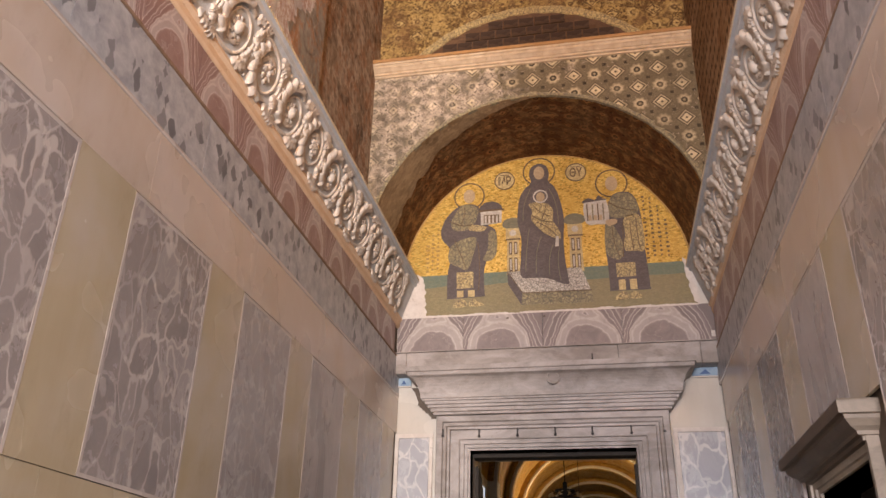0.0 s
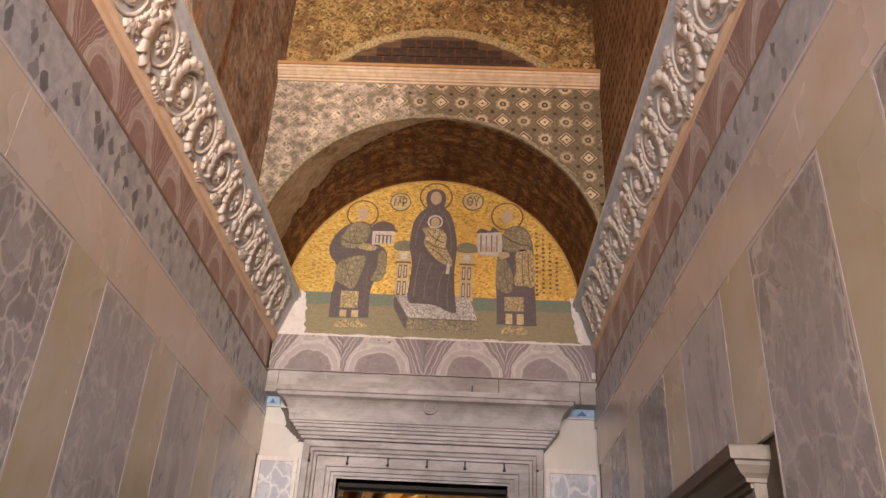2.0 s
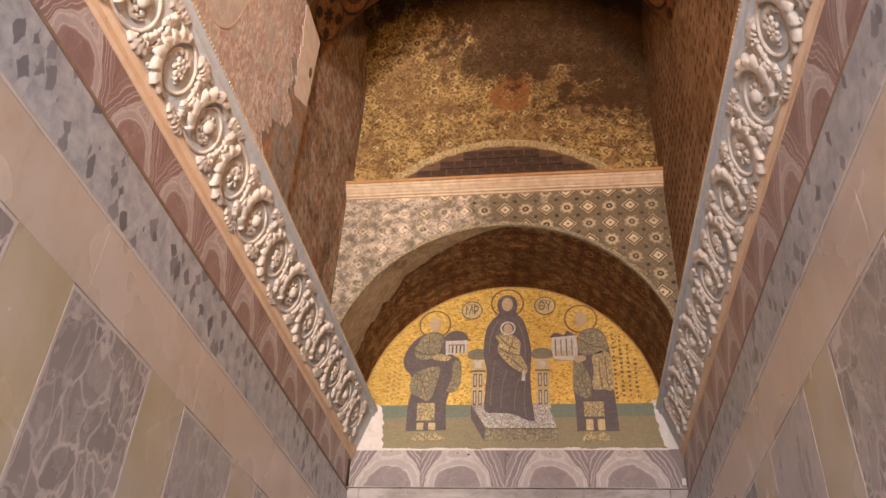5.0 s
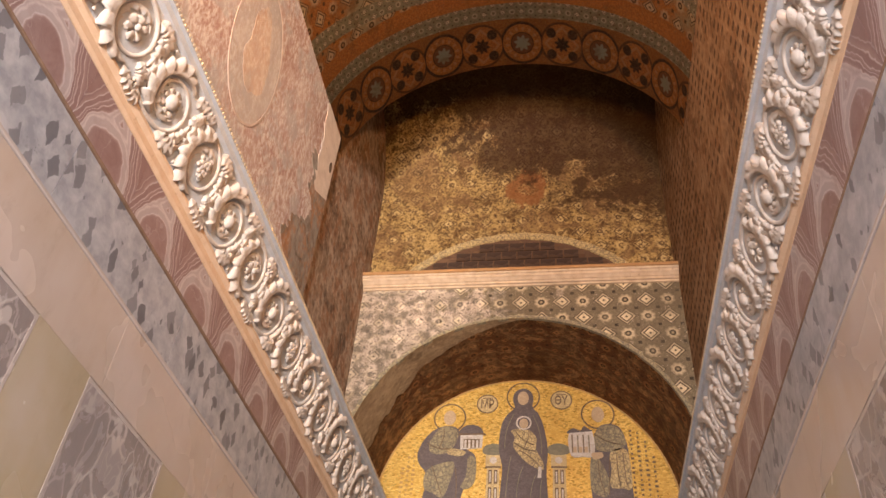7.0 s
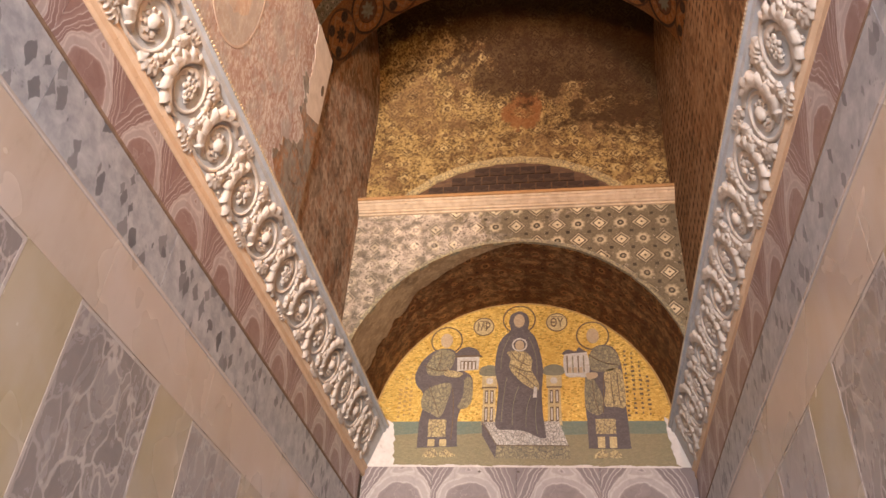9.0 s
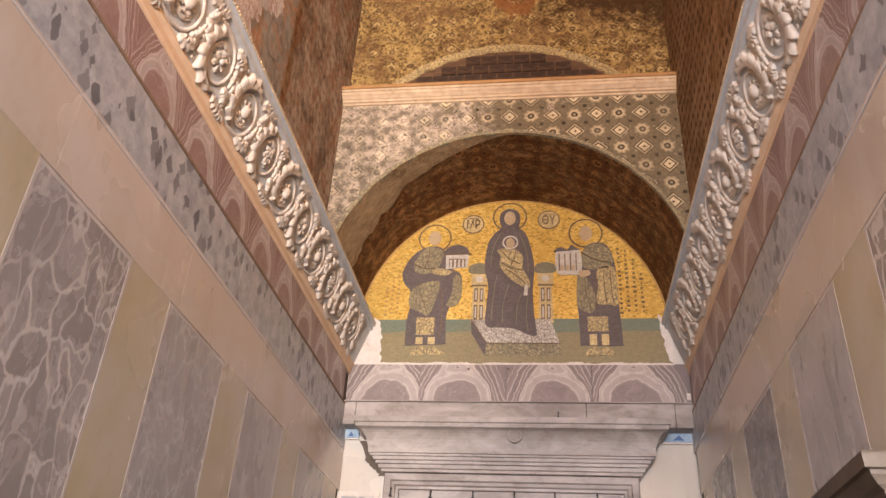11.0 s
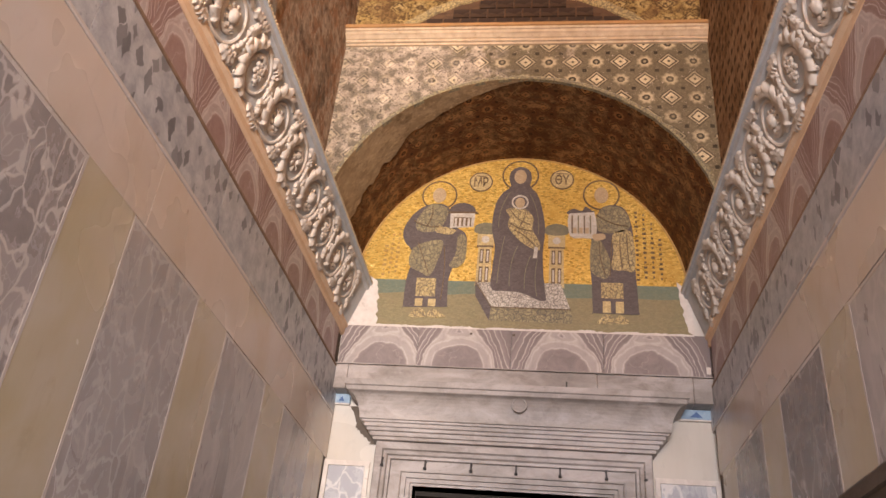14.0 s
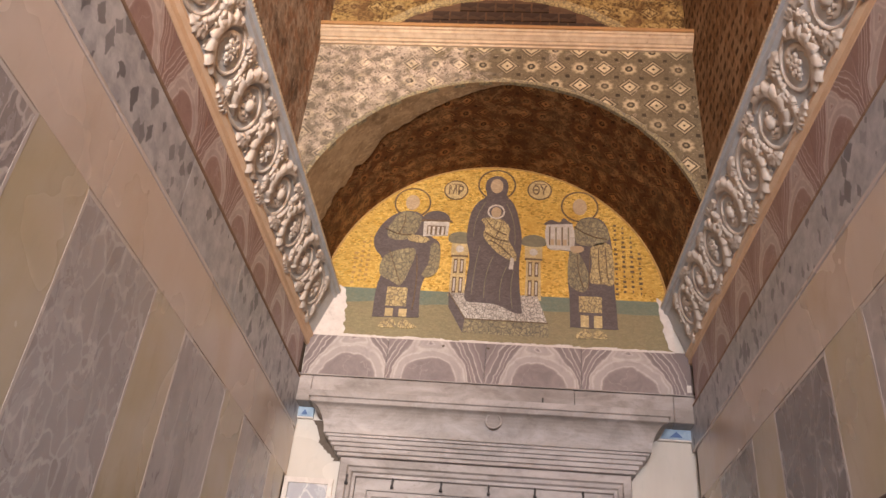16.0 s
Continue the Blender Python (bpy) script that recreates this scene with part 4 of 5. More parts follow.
# ---- vaults ----
VS, VR = 10.85, 2.62
VC = VS + 1.85 - VR
CX = (UPL + UPR) / 2 + 0.03


def vault(name, y0, y1, material, label, crown=0.0, thick=0.35):
    """Segmental barrel vault along y, with u as the length round the arch and v the distance from its far edge."""
    bm = bmesh.new()
    uv = bm.loops.layers.uv.new("UVMap")
    half = math.asin(min(1.0, (UPR - UPL) / 2 / VR))
    n, rows = 44, []
    for k in range(n + 1):
        a = -half + 2 * half * k / n
        x, z = CX + VR * math.sin(a), VC + crown + VR * math.cos(a)
        xo, zo = CX + (VR + thick) * math.sin(a), VC + crown + (VR + thick) * math.cos(a)
        rows.append((bm.verts.new((x, y1, z)), bm.verts.new((x, y0, z)), bm.verts.new((xo, y1, zo)), bm.verts.new((xo, y0, zo)), VR * a))
    for p, q in zip(rows, rows[1:]):
        for i, j in ((0, 1), (2, 3), (0, 2), (1, 3)):
            f = bm.faces.new((p[i], p[j], q[j], q[i]))
            f.smooth = (i, j) == (0, 1)
            for loop in f.loops:
                loop[uv].uv = ((p if loop.vert in p[:4] else q)[4], y1 - loop.vert.co.y)
    return solid(name, bm, material, label, "ceiling")


vault("ceiling_near", BACK - 0.6, EDGE, vault_mat, "painted barrel vault with orange medallion band and lozenges")

# rear bay: wall above the ledge that curves forward into its own vault
RY = 9.98
bm = bmesh.new()
uv = bm.loops.layers.uv.new("UVMap")
prof = [(RY, 9.9 + 0.3 * k) for k in range(8)] + [(RY - 1.75 + 1.75 * math.cos(radians(a)), 12.2 + 1.9 * math.sin(radians(a))) for a in range(8, 100, 8)] + [(EDGE - 0.6, 14.05)]
LX, LZ, LR = -0.10, 8.69, 2.41    # bricked lunette: centre and radius
xs = np.linspace(UPL - 0.3, UPR + 0.3, 75)
grid, length = [], 0.0
for k, (y, z) in enumerate(prof):
    length += math.hypot(y - prof[k - 1][0], z - prof[k - 1][1]) if k else 0.0
    grid.append([(bm.verts.new((x, y, z)), length) for x in xs])
for p, q in zip(grid, grid[1:]):
    for i in range(len(xs) - 1):
        f = bm.faces.new((p[i][0], p[i + 1][0], q[i + 1][0], q[i][0]))
        f.smooth = True
        for loop, (u, v) in zip(f.loops, ((xs[i], p[i][1]), (xs[i + 1], p[i][1]), (xs[i + 1], q[i][1]), (xs[i], q[i][1]))):
            loop[uv].uv = (u, v)
rear = solid("ceiling_rear", bm, back_mat, "rear bay wall and vault of worn gold mosaic", "ceiling")
bm = box(bmesh.new(), UPL - 0.6, UPR + 0.7, EDGE - 0.9, 12.9, 15.5, 15.9)
solid("ceiling_top", bm, brown_plaster, "plain roof slab over the vaults", "ceiling")
bm = box(bmesh.new(), UPL - 0.6, UPR + 0.7, EDGE - 0.9, EDGE - 0.002, 13.05, 15.5)
solid("wall_tympanum", bm, brown_plaster, "wall above the near vault's edge", "wall")

# bricked-up lunette with a rim
lun = thing("bricked_lunette", "low arched recess bricked up with dark brown blocks", "window")
half = math.degrees(math.acos((10.05 - LZ) / LR))
part("infill", sheet(oval(LX, LZ, LR, LR, 30, 90 - half, 90 + half), RY - 0.006, RY + 0.02), mortar, lun, "dark recessed infill")
bm = bmesh.new()
rows = []
for k in range(37):
    a = radians(90 - half - 3 + (2 * half + 6) * k / 36)
    wob = 0.012 * math.sin(k * 2.3)
    rows.append([bm.verts.new((LX + r * math.cos(a), y, LZ + r * math.sin(a))) for r, y in ((LR - 0.01 + wob, RY - 0.005), (LR + wob, RY - 0.035), (LR + 0.05, RY - 0.04), (LR + 0.13 + wob, RY - 0.03), (LR + 0.16, RY + 0.01))])
for p, q in zip(rows, rows[1:]):
    for j in range(4):
        bm.faces.new((p[j], p[j + 1], q[j + 1], q[j]))
part("rim", bm, woven_t, lun, "raised rim of worn mosaic")
for r in range(5):
    z = 10.06 + 0.19 * r
    reach = math.sqrt(max((LR - 0.06) ** 2 - (z + 0.10 - LZ) ** 2, 0.0))
    count = int(2 * reach / 0.26)
    for k in range(count):
        x = LX - count * 0.13 + 0.26 * k + 0.13
        lay("block", 0.235, 0.16, 0.03, cell_dark, lun, pose(x, RY - 0.006, z))

# ---- arch over the mosaic ----
AX, AZ, AR = -0.06, 6.76, 2.51
N = 64
bm = bmesh.new()
arc = oval(AX, AZ, AR, AR, N, 8.0, 172.0)
for (xa, za), (xb, zb) in zip(arc, arc[1:]):
    f = [bm.verts.new((x, y, z)) for x, y, z in ((xa, FACE, za), (xb, FACE, zb), (xb, FACE, 9.93), (xa, FACE, 9.93))]
    bm.faces.new(f)
for (xa, za), xb in ((arc[0], UPR + 0.02), (arc[-1], UPL - 0.02)):
    bm.faces.new([bm.verts.new((x, FACE, z)) for x, z in ((xa, 6.9), (xb, 6.9), (xb, 9.93), (xa, 9.93))])
bmesh.ops.remove_doubles(bm, verts=bm.verts, dist=1e-4)
arch_wall = solid("wall_arch", bm, face_mat, "arch front of pale mosaic with rings and lozenges", "wall")

bm = bmesh.new()
uv = bm.loops.layers.uv.new("UVMap")
ML, MZ, MR = -0.09, 6.99, 2.43
rows = []
ny = 10
for k in range(N + 1):
    a = radians(180.0 * k / N)
    row = []
    for j in range(ny + 1):
        t = j / ny
        cx, cz, r = AX + (ML - AX) * t, AZ + (MZ - AZ) * t, AR + (MR - AR) * t
        wob = 0.0
        row.append((bm.verts.new((cx + (r + wob) * math.cos(a), FACE + (MOS + 0.02 - FACE) * t, cz + (r + wob) * math.sin(a))), a * r, 2.0 * t))
    rows.append(row)
for p, q in zip(rows, rows[1:]):
    for j in range(ny):
        f = bm.faces.new((p[j][0], p[j + 1][0], q[j + 1][0], q[j][0]))
        f.smooth = True
        for loop, c in zip(f.loops, (p[j], p[j + 1], q[j + 1], q[j])):
            loop[uv].uv = (c[1], c[2])
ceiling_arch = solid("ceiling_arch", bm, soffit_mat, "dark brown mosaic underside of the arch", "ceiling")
# plain tan plaster along the left springing
bm = bmesh.new()
rows = []
for k in range(90):
    a = radians(180 - 92 * k / 89)
    wide = 0.60 * (1 - (k / 89) ** 1.15) + 0.012
    row = []
    for j in range(9):
        t = wide * j / 8 * (1 + 0.22 * noise.noise((k * 0.11, 3, 0)) + 0.09 * noise.noise((k * 0.37, 8, 0)))
        r = AR + (MR - AR) * t - 0.012
        row.append(bm.verts.new((AX + r * math.cos(a), FACE - 0.01 + (MOS - FACE) * t, AZ + (MZ - AZ) * t + r * math.sin(a))))
    rows.append(row)
for p, q in zip(rows, rows[1:]):
    for j in range(8):
        bm.faces.new((p[j], p[j + 1], q[j + 1], q[j])).smooth = True
part("plaster_repair", bm, reveal_plaster, ceiling_arch, "smooth tan plaster repair")
# ragged lip of the arch
bm = bmesh.new()
rows = []
for k in range(121):
    a = radians(180.0 * k / 120)
    w1, w2 = 0.016 * noise.noise((k * 0.37, 0, 0)), 0.05 * noise.noise((k * 0.61, 5, 0))
    rows.append([bm.verts.new((AX + r * math.cos(a), y, AZ + r * math.sin(a))) for r, y in ((AR - 0.008 + w1, FACE + 0.05), (AR - 0.01 + w1, FACE - 0.008), (AR + 0.03 + w2, FACE - 0.012), (AR + 0.055 + w2, FACE + 0.002))])
for p, q in zip(rows, rows[1:]):
    for j in range(3):
        bm.faces.new((p[j], p[j + 1], q[j + 1], q[j]))
part("arch_lip", bm, grey_t, arch_wall, "ragged mosaic edge of the arch")

# ledge on top of the arch front
ledge = thing("ledge", "moulded cream stone ledge with a timber board on top", "ledge")
prof = [(FACE + 0.3, 9.895), (FACE - 0.03, 9.895), (FACE - 0.035, 9.925), (FACE - 0.065, 9.93), (FACE - 0.07, 9.965), (FACE - 0.09, 9.97), (FACE - 0.12, 10.00), (FACE - 0.145, 10.015), (FACE - 0.15, 10.055), (FACE - 0.17, 10.06), (FACE - 0.175, 10.095), (FACE + 0.3, 10.095)]
part("moulding", extrude_profile(prof, UPL - 0.05, UPR + 0.05, "x"), ledge_mat, ledge)
part("board", box(bmesh.new(), UPL - 0.05, UPR + 0.05, FACE - 0.20, FACE + 0.17, 10.098, 10.155, 0.008), timber_mat, ledge, "brown timber board")

# ---- end wall with the great doorway ----
OX0, OX1, OZ = -1.34, 1.20, 4.22     # opening
bm = bmesh.new()
box(bm, -W - 0.3, OX0, END, END + 0.9, 0.0, 5.9)
box(bm, OX1, W + 0.3, END, END + 0.9, 0.0, 5.9)
box(bm, OX0, OX1, END, END + 0.9, OZ, 5.9)
box(bm, UPL - 0.4, UPR + 0.5, MOS + 0.03, END + 0.9, 5.9, 9.95)
wall_end = solid("wall_end", bm, white_marble, "end wall of pale plaster round the great doorway", "wall")

# marble panels beside the doorway
for x0, x1 in ((-2.56, -1.94), (1.76, 2.56)):
    c, w = (x0 + x1) / 2, x1 - x0
    lay("marble_panel", w - 0.13, 2.6, 0.03, blue_breccia, wall_end, pose(c, END, 1.83))
    bm = bmesh.new()
    for a0, a1, z0, z1 in ((-w / 2, -w / 2 + 0.06, -0.07, 2.67), (w / 2 - 0.06, w / 2, -0.07, 2.67), (-w / 2 + 0.06, w / 2 - 0.06, 2.603, 2.67), (-w / 2 + 0.06, w / 2 - 0.06, -0.07, -0.003)):
        box(bm, a0, a1, -0.038, 0.0, z0, z1)
    part("panel_border", bm, raw_plaster, wall_end, "white border round the panel", pose(c, END, 1.83))
# blue tiles under the ledge
for x0, x1 in ((-2.565, -2.33), (2.09, 2.565)):
    w = x1 - x0
    tile = part("tile", box(bmesh.new(), x0, x1, END - 0.05, END, 5.29, 5.42, 0.004), tile_blue, wall_end, "blue glazed tile strip")
    part("tile_rim", box(bmesh.new(), x0, x1, END - 0.055, END, 5.265, 5.287, 0.003), raw_plaster, wall_end, "white rim")
    tri = sheet([(x0 + w * 0.32, 5.315), (x0 + w * 0.66, 5.315), (x0 + w * 0.5, 5.39)], END - 0.056, END - 0.045)
    part("tile_motif", tri, tile_dark, wall_end, "dark blue triangle")

# stone course above the doorway
for x0, x1 in ((-2.565, -2.37), (-2.366, 1.03), (1.034, 2.27), (2.274, 2.565)):
    bm = box(bmesh.new(), x0, x1, MOS - 0.075, END + 0.02, 5.425, 5.775, 0.008)
    part("course_block", bm, lintel_stone, wall_end)
part("course_edge", extrude_profile([(MOS + 0.02, 5.778), (MOS - 0.10, 5.778), (MOS - 0.10, 5.79), (MOS - 0.05, 5.80), (MOS + 0.02, 5.80)], -2.565, 2.565, "x"), lintel_stone, wall_end)

# banded onyx slabs between the course and the mosaic
cuts = (-2.555, -1.44, -0.13, 1.13, 2.555)
mids = (-1.93, -0.86, 0.57, 1.74)
for k in range(4):
    w = cuts[k + 1] - cuts[k] - 0.003
    bm = box(bmesh.new(), cuts[k] - mids[k] + 0.0015, cuts[k + 1] - mids[k] - 0.0015, -0.012, 0.04, 0.0, 0.612, 0.004)
    part("onyx_slab", bm, onyx_grey, wall_end, "", pose(mids[k], MOS, 5.803))
for x, z in ((-0.70, 6.33), (-0.10, 6.33)):
    part("hole", sheet(oval(x, z, 0.022, 0.016, 10), MOS - 0.015, MOS), dark_gap, wall_end, "small dark drilled hole")
part("white_chip", box(bmesh.new(), 2.47, 2.53, MOS - 0.018, MOS, 5.86, 5.96, 0.004), raw_plaster, wall_end)

# ---- door surround ----
surround = thing("door_surround", "weathered grey marble doorway with stepped mouldings", "door frame", at=(0, END, 0))


def architrave(x0, x1, ztop, y, profile):
    """Mitred frame: profile of (distance from the opening, stand-out from plane y)."""
    bm = bmesh.new()
    lines = []
    for d, p in profile:
        lines.append([bm.verts.new(c) for c in ((x0 - d, y - p, 0.0), (x0 - d, y - p, ztop + d), (x1 + d, y - p, ztop + d), (x1 + d, y - p, 0.0))])
    for a, b in zip(lines, lines[1:]):
        for k in range(3):
            bm.faces.new((a[k], a[k + 1], b[k + 1], b[k]))
    return bm


fasciae = [(0.0, -0.25), (0.0, 0.02), (0.03, 0.025), (0.035, 0.055), (0.085, 0.06), (0.09, 0.085), (0.15, 0.09), (0.155, 0.115), (0.17, 0.12), (0.175, 0.10), (0.30, 0.11), (0.31, 0.145), (0.345, 0.15), (0.36, 0.185), (0.40, 0.20), (0.415, 0.235), (0.50, 0.24), (0.515, 0.20), (0.515, 0.0)]


def grooved(profile, cut):
    """Cut a narrow dirt-catching groove at the foot of each step of a profile."""
    out = [profile[0]]
    for (d0, p0), (d1, p1) in zip(profile, profile[1:]):
        if 0 < d1 - d0 < 0.012 and p1 > p0 and p0 > 0.03:
            out += [(d0 - 0.009, p0), (d0 - 0.007, p0 - cut), (d0 + 0.003, p0 - cut)]
        out.append((d1, p1))
    return out


fasciae = grooved(fasciae, 0.014)
ob = part("architrave", architrave(OX0, OX1, OZ, END, fasciae), lintel_stone, surround, "stepped marble architrave", pose(0, -END, 0))


def crown(x0, x1, y, profile, lit_end=-1):
    """Door cornice with returns: profile of (stand-out, z); the ends run back to the wall."""
    bm = bmesh.new()
    lines = []
    for o, z in profile:
        lines.append([bm.verts.new(c) for c in ((x0 - o, y + 0.3, z), (x0 - o, y - o, z), (x1 + o, y - o, z), (x1 + o, y + 0.3, z))])
    for a, b in zip(lines, lines[1:]):
        for k in range(3):
            # one end face can take a paler colour for the light on it
            bm.faces.new((a[k], a[k + 1], b[k + 1], b[k])).material_index = 1 if k == lit_end else 0
    bm.faces.new(lines[0]), bm.faces.new(lines[-1][::-1])
    return bm


steps = [(-0.02, 4.735), (0.04, 4.737), (0.04, 4.775), (0.075, 4.782), (0.08, 4.83), (0.115, 4.837), (0.12, 4.875), (0.15, 4.882), (0.155, 4.925), (0.185, 4.93), (0.19, 4.955), (0.215, 4.96)]
steps += [(0.215 + 0.17 * (k / 8) ** 1.5, 4.975 + 0.30 * math.sin(math.pi / 2 * k / 8)) for k in range(9)]
steps += [(0.40, 5.285), (0.405, 5.335), (0.43, 5.345), (0.435, 5.422)]
part("door_cornice", crown(-1.855, 1.715, 11.765, steps), lintel_stone, surround, "projecting marble cornice with many fine mouldings", pose(0, -END, 0))
bm = ring(0.0, 5.19, 0.085, 0.10, 11.425, 11.48, 24)
part("roundel", bm, lintel_stone, surround, "small carved roundel", pose(0.02, -END + 0.0, 0))

# dark sheet painted on the wall as shadow in the plaster gap beside the cornice
inner, outer = [], []
for z in np.linspace(4.74, 5.262, 60):
    o = float(np.interp(z, [p[1] for p in steps], [p[0] for p in steps]))
    reach = 0.05 + 0.24 * max(o, 0.0) + 0.03 * (1.0 + 0.9 * noise.noise((z * 6.0, -4.0, 0.0)) + 0.5 * noise.noise((z * 21.0, -7.0, 2.0)))
    inner.append((-1.855 - o, z))
    outer.append((-1.855 - o - reach, z))
part("plaster_gap", sheet(inner + outer[::-1], END - 0.004, END + 0.01), dark_gap, wall_end, "dark ragged sheet painted as shadow in the gap beside the cornice")

# iron hooks of the curtain rail
hook_bm = bmesh.new()
box(hook_bm, -0.012, 0.012, -0.05, 0.03, 0.0, 0.02)
box(hook_bm, -0.011, 0.011, -0.055, -0.035, -0.085, 0.02)
box(hook_bm, -0.02, 0.02, -0.075, -0.03, -0.105, -0.075, 0.006)
hook_me = finish(hook_bm, "hook")
hook_me.materials.append(iron)
for x, z, y in ((-1.18, 4.50, 0.0), (-0.58, 4.50, 0.0), (0.0, 4.50, 0.0), (0.56, 4.50, 0.0), (1.14, 4.50, 0.0), (-1.74, 4.50, -0.06), (1.62, 4.50, -0.06)):
    hook = new("iron_hook", hook_me)
    hook.location = (x, END - 0.12 + y, z)
    tagged(hook, "small black iron hook fixed in the marble lintel", "hook", "hooks over the doorway")
nail = new("iron_nail", hook_me)
nail.matrix_world = pose(0.63, MOS - 0.07, 5.62) @ Matrix.Diagonal((0.8, 0.7, 0.8, 1))
tagged(nail, "short black iron nail in the stone course", "nail")

# bronze door leaves standing open inside, under a dark head
bm = box(bmesh.new(), OX0 + 0.002, OX1 - 0.002, END + 0.26, END + 0.5, OZ - 0.06, OZ - 0.003, 0.006)
head_beam = solid("door_head", bm, bronze, "dark bronze-clad head of the doorway", "door frame", "")
for x, turn in ((OX0 + 0.01, 96), (OX1 - 0.01, 84)):
    door = thing("bronze_door", "tall dark bronze door leaf standing open", "door", "great doors", at=(x, END + 0.5, 0.01))
    door.rotation_euler = (0, 0, radians(turn))
    part("leaf", box(bmesh.new(), 0.0, 1.2, -0.05, 0.0 + 0.03, 0.0, OZ - 0.16, 0.01), bronze, door)
    for r in range(4):
        part("raised_panel", box(bmesh.new(), 0.15, 1.05, -0.075, -0.045, 0.25 + 0.95 * r, 1.05 + 0.95 * r, 0.02), bronze, door)

# ---- mosaic lunette ----
mosaic = thing("lunette_mosaic", "half-round gold mosaic showing three plain robed shapes on olive green", "mosaic", at=(0, MOS, 6.42))
MM = pose(0, -MOS, -6.42)
BASE = 6.415
pts = oval(ML, MZ, MR + 0.01, MR + 0.01, 60, 0.0, 180.0)
outline = [(ML + MR + 0.01, BASE)] + pts + [(ML - MR - 0.01, BASE)]
part("gold_ground", sheet(outline, MOS, MOS + 0.03), gold, mosaic, "glittering gold ground", MM)
Y = MOS - 0.006


def inlay(name, pts, material, lift=0, label="", parent=None):
    return part(name, sheet(pts, Y - 0.003 * lift, MOS + 0.004), material, parent or mosaic, label, MM if parent is None else None)


def silhouette(cx, rows, sway=0.0, n=14):
    """An outline from a few (height, left, right) rows, smoothed."""
    hs = np.array([r[0] for r in rows])
    zs = np.linspace(hs[0], hs[-1], n * 2)
    left = np.interp(zs, hs, [r[1] for r in rows])
    right = np.interp(zs, hs, [r[2] for r in rows])
    return [(cx - a + sway * math.sin(9 * z), z) for z, a in zip(zs, left)] + [(cx + b + sway * math.sin(8 * z), z) for z, b in zip(zs[::-1], right[::-1])]


inlay("green_ground", [(ML - MR, BASE), (ML + MR, BASE), (ML + MR, 7.0), (ML + MR, 6.99), (ML + MR - 0.005, 7.12), (ML - MR + 0.005, 7.12), (ML - MR, 6.99)], green_t, 0, "olive green foreground")
inlay("teal_band", [(ML - MR + 0.005, 6.93)] + [(x, 6.95 + 0.03 * noise.noise((x * 2.1, 3, 0))) for x in np.linspace(ML - MR + 0.02, ML + MR - 0.02, 50)] + [(ML + MR - 0.005, 6.93), (ML + MR - 0.01, 7.17), (ML - MR + 0.01, 7.17)], teal_t, 0.5, "dull teal band along the gold")
# bare plaster at the lower corners
chance = random.Random(9)
inlay("bare_corner", [(-2.53, BASE), (-2.08, BASE)] + [(-2.10 - 0.10 * (z - 6.7) + 0.09 * noise.noise((z * 3.1, 4, 0)) + 0.05 * noise.noise((z * 11, 9, 0)), z) for z in np.linspace(6.47, 7.14, 26)] + [(-2.24, 7.20), (-2.36, 7.24), (-2.44, 7.28), (-2.53, 7.1)], raw_plaster, 2, "bare white plaster corner")
inlay("bare_corner", [(2.36, BASE)] + [(2.27 - 0.14 * (z - 6.5) + 0.05 * noise.noise((z * 4.1, 2, 0)) + 0.03 * noise.noise((z * 13, 6, 0)), z) for z in np.linspace(6.47, 7.2, 26)] + [(2.17, 7.24), (2.32, 7.1), (2.352, 6.9)], raw_plaster, 2, "bare white plaster corner")
bm = bmesh.new()
for k in range(150):
    x0, x1 = -2.5 + 4.85 * k / 150, -2.5 + 4.85 * (k + 1) / 150
    box(bm, x0, x1, MOS - 0.014, MOS + 0.01, 6.40, 6.432 + 0.025 * noise.noise((k * 0.11, 1, 3)) + 0.012 * noise.noise((k * 0.6, 1, 8)))
part("plaster_edge", bm, raw_plaster, mosaic, "rough white plaster edge", MM)
# dark rim line of the gold
bm = bmesh.new()
rows = [[bm.verts.new((ML + r * math.cos(radians(a)), y, MZ + r * math.sin(radians(a)))) for r, y in ((MR - 0.03, Y), (MR + 0.01, Y - 0.003))] for a in range(4, 177, 3)]
for p, q in zip(rows, rows[1:]):
    bm.faces.new((p[0], p[1], q[1], q[0]))
part("rim_line", bm, letter_t, mosaic, "thin faded rim", MM)


def halo(cx, cz, r):
    part("halo_disc", sheet(oval(cx, cz, r, r, 32), Y - 0.001, MOS + 0.004), gold, mosaic, "", MM)
    part("halo_ring", ring(cx, cz, r - 0.022, r + 0.004, Y - 0.004, MOS + 0.004), brown_t, mosaic, "thin dark ring", MM)


def curve(pts, steps=5):
    """A closed outline that glides through a few corner points."""
    out, n = [], len(pts)
    for k in range(n):
        p0, p1, p2, p3 = pts[k - 1], pts[k], pts[(k + 1) % n], pts[(k + 2) % n]
        for s in range(steps):
            t = s / steps
            out.append(tuple(0.5 * (2 * b + (c - a) * t + (2 * a - 5 * b + 4 * c - d) * t * t + (3 * b - a - 3 * c + d) * t ** 3) for a, b, c, d in zip(p0, p1, p2, p3)))
    return out


def stroke(name, pts, width, material, lift):
    """A thin dark seam of tesserae along a run of points."""
    left, right = [], []
    for k, (x, z) in enumerate(pts):
        (xa, za), (xb, zb) = pts[max(k - 1, 0)], pts[min(k + 1, len(pts) - 1)]
        d = math.hypot(xb - xa, zb - za)
        nx, nz = -(zb - za) / d * width / 2, (xb - xa) / d * width / 2
        left.append((x + nx, z + nz))
        right.append((x - nx, z - nz))
    return inlay(name, left + right[::-1], material, lift)


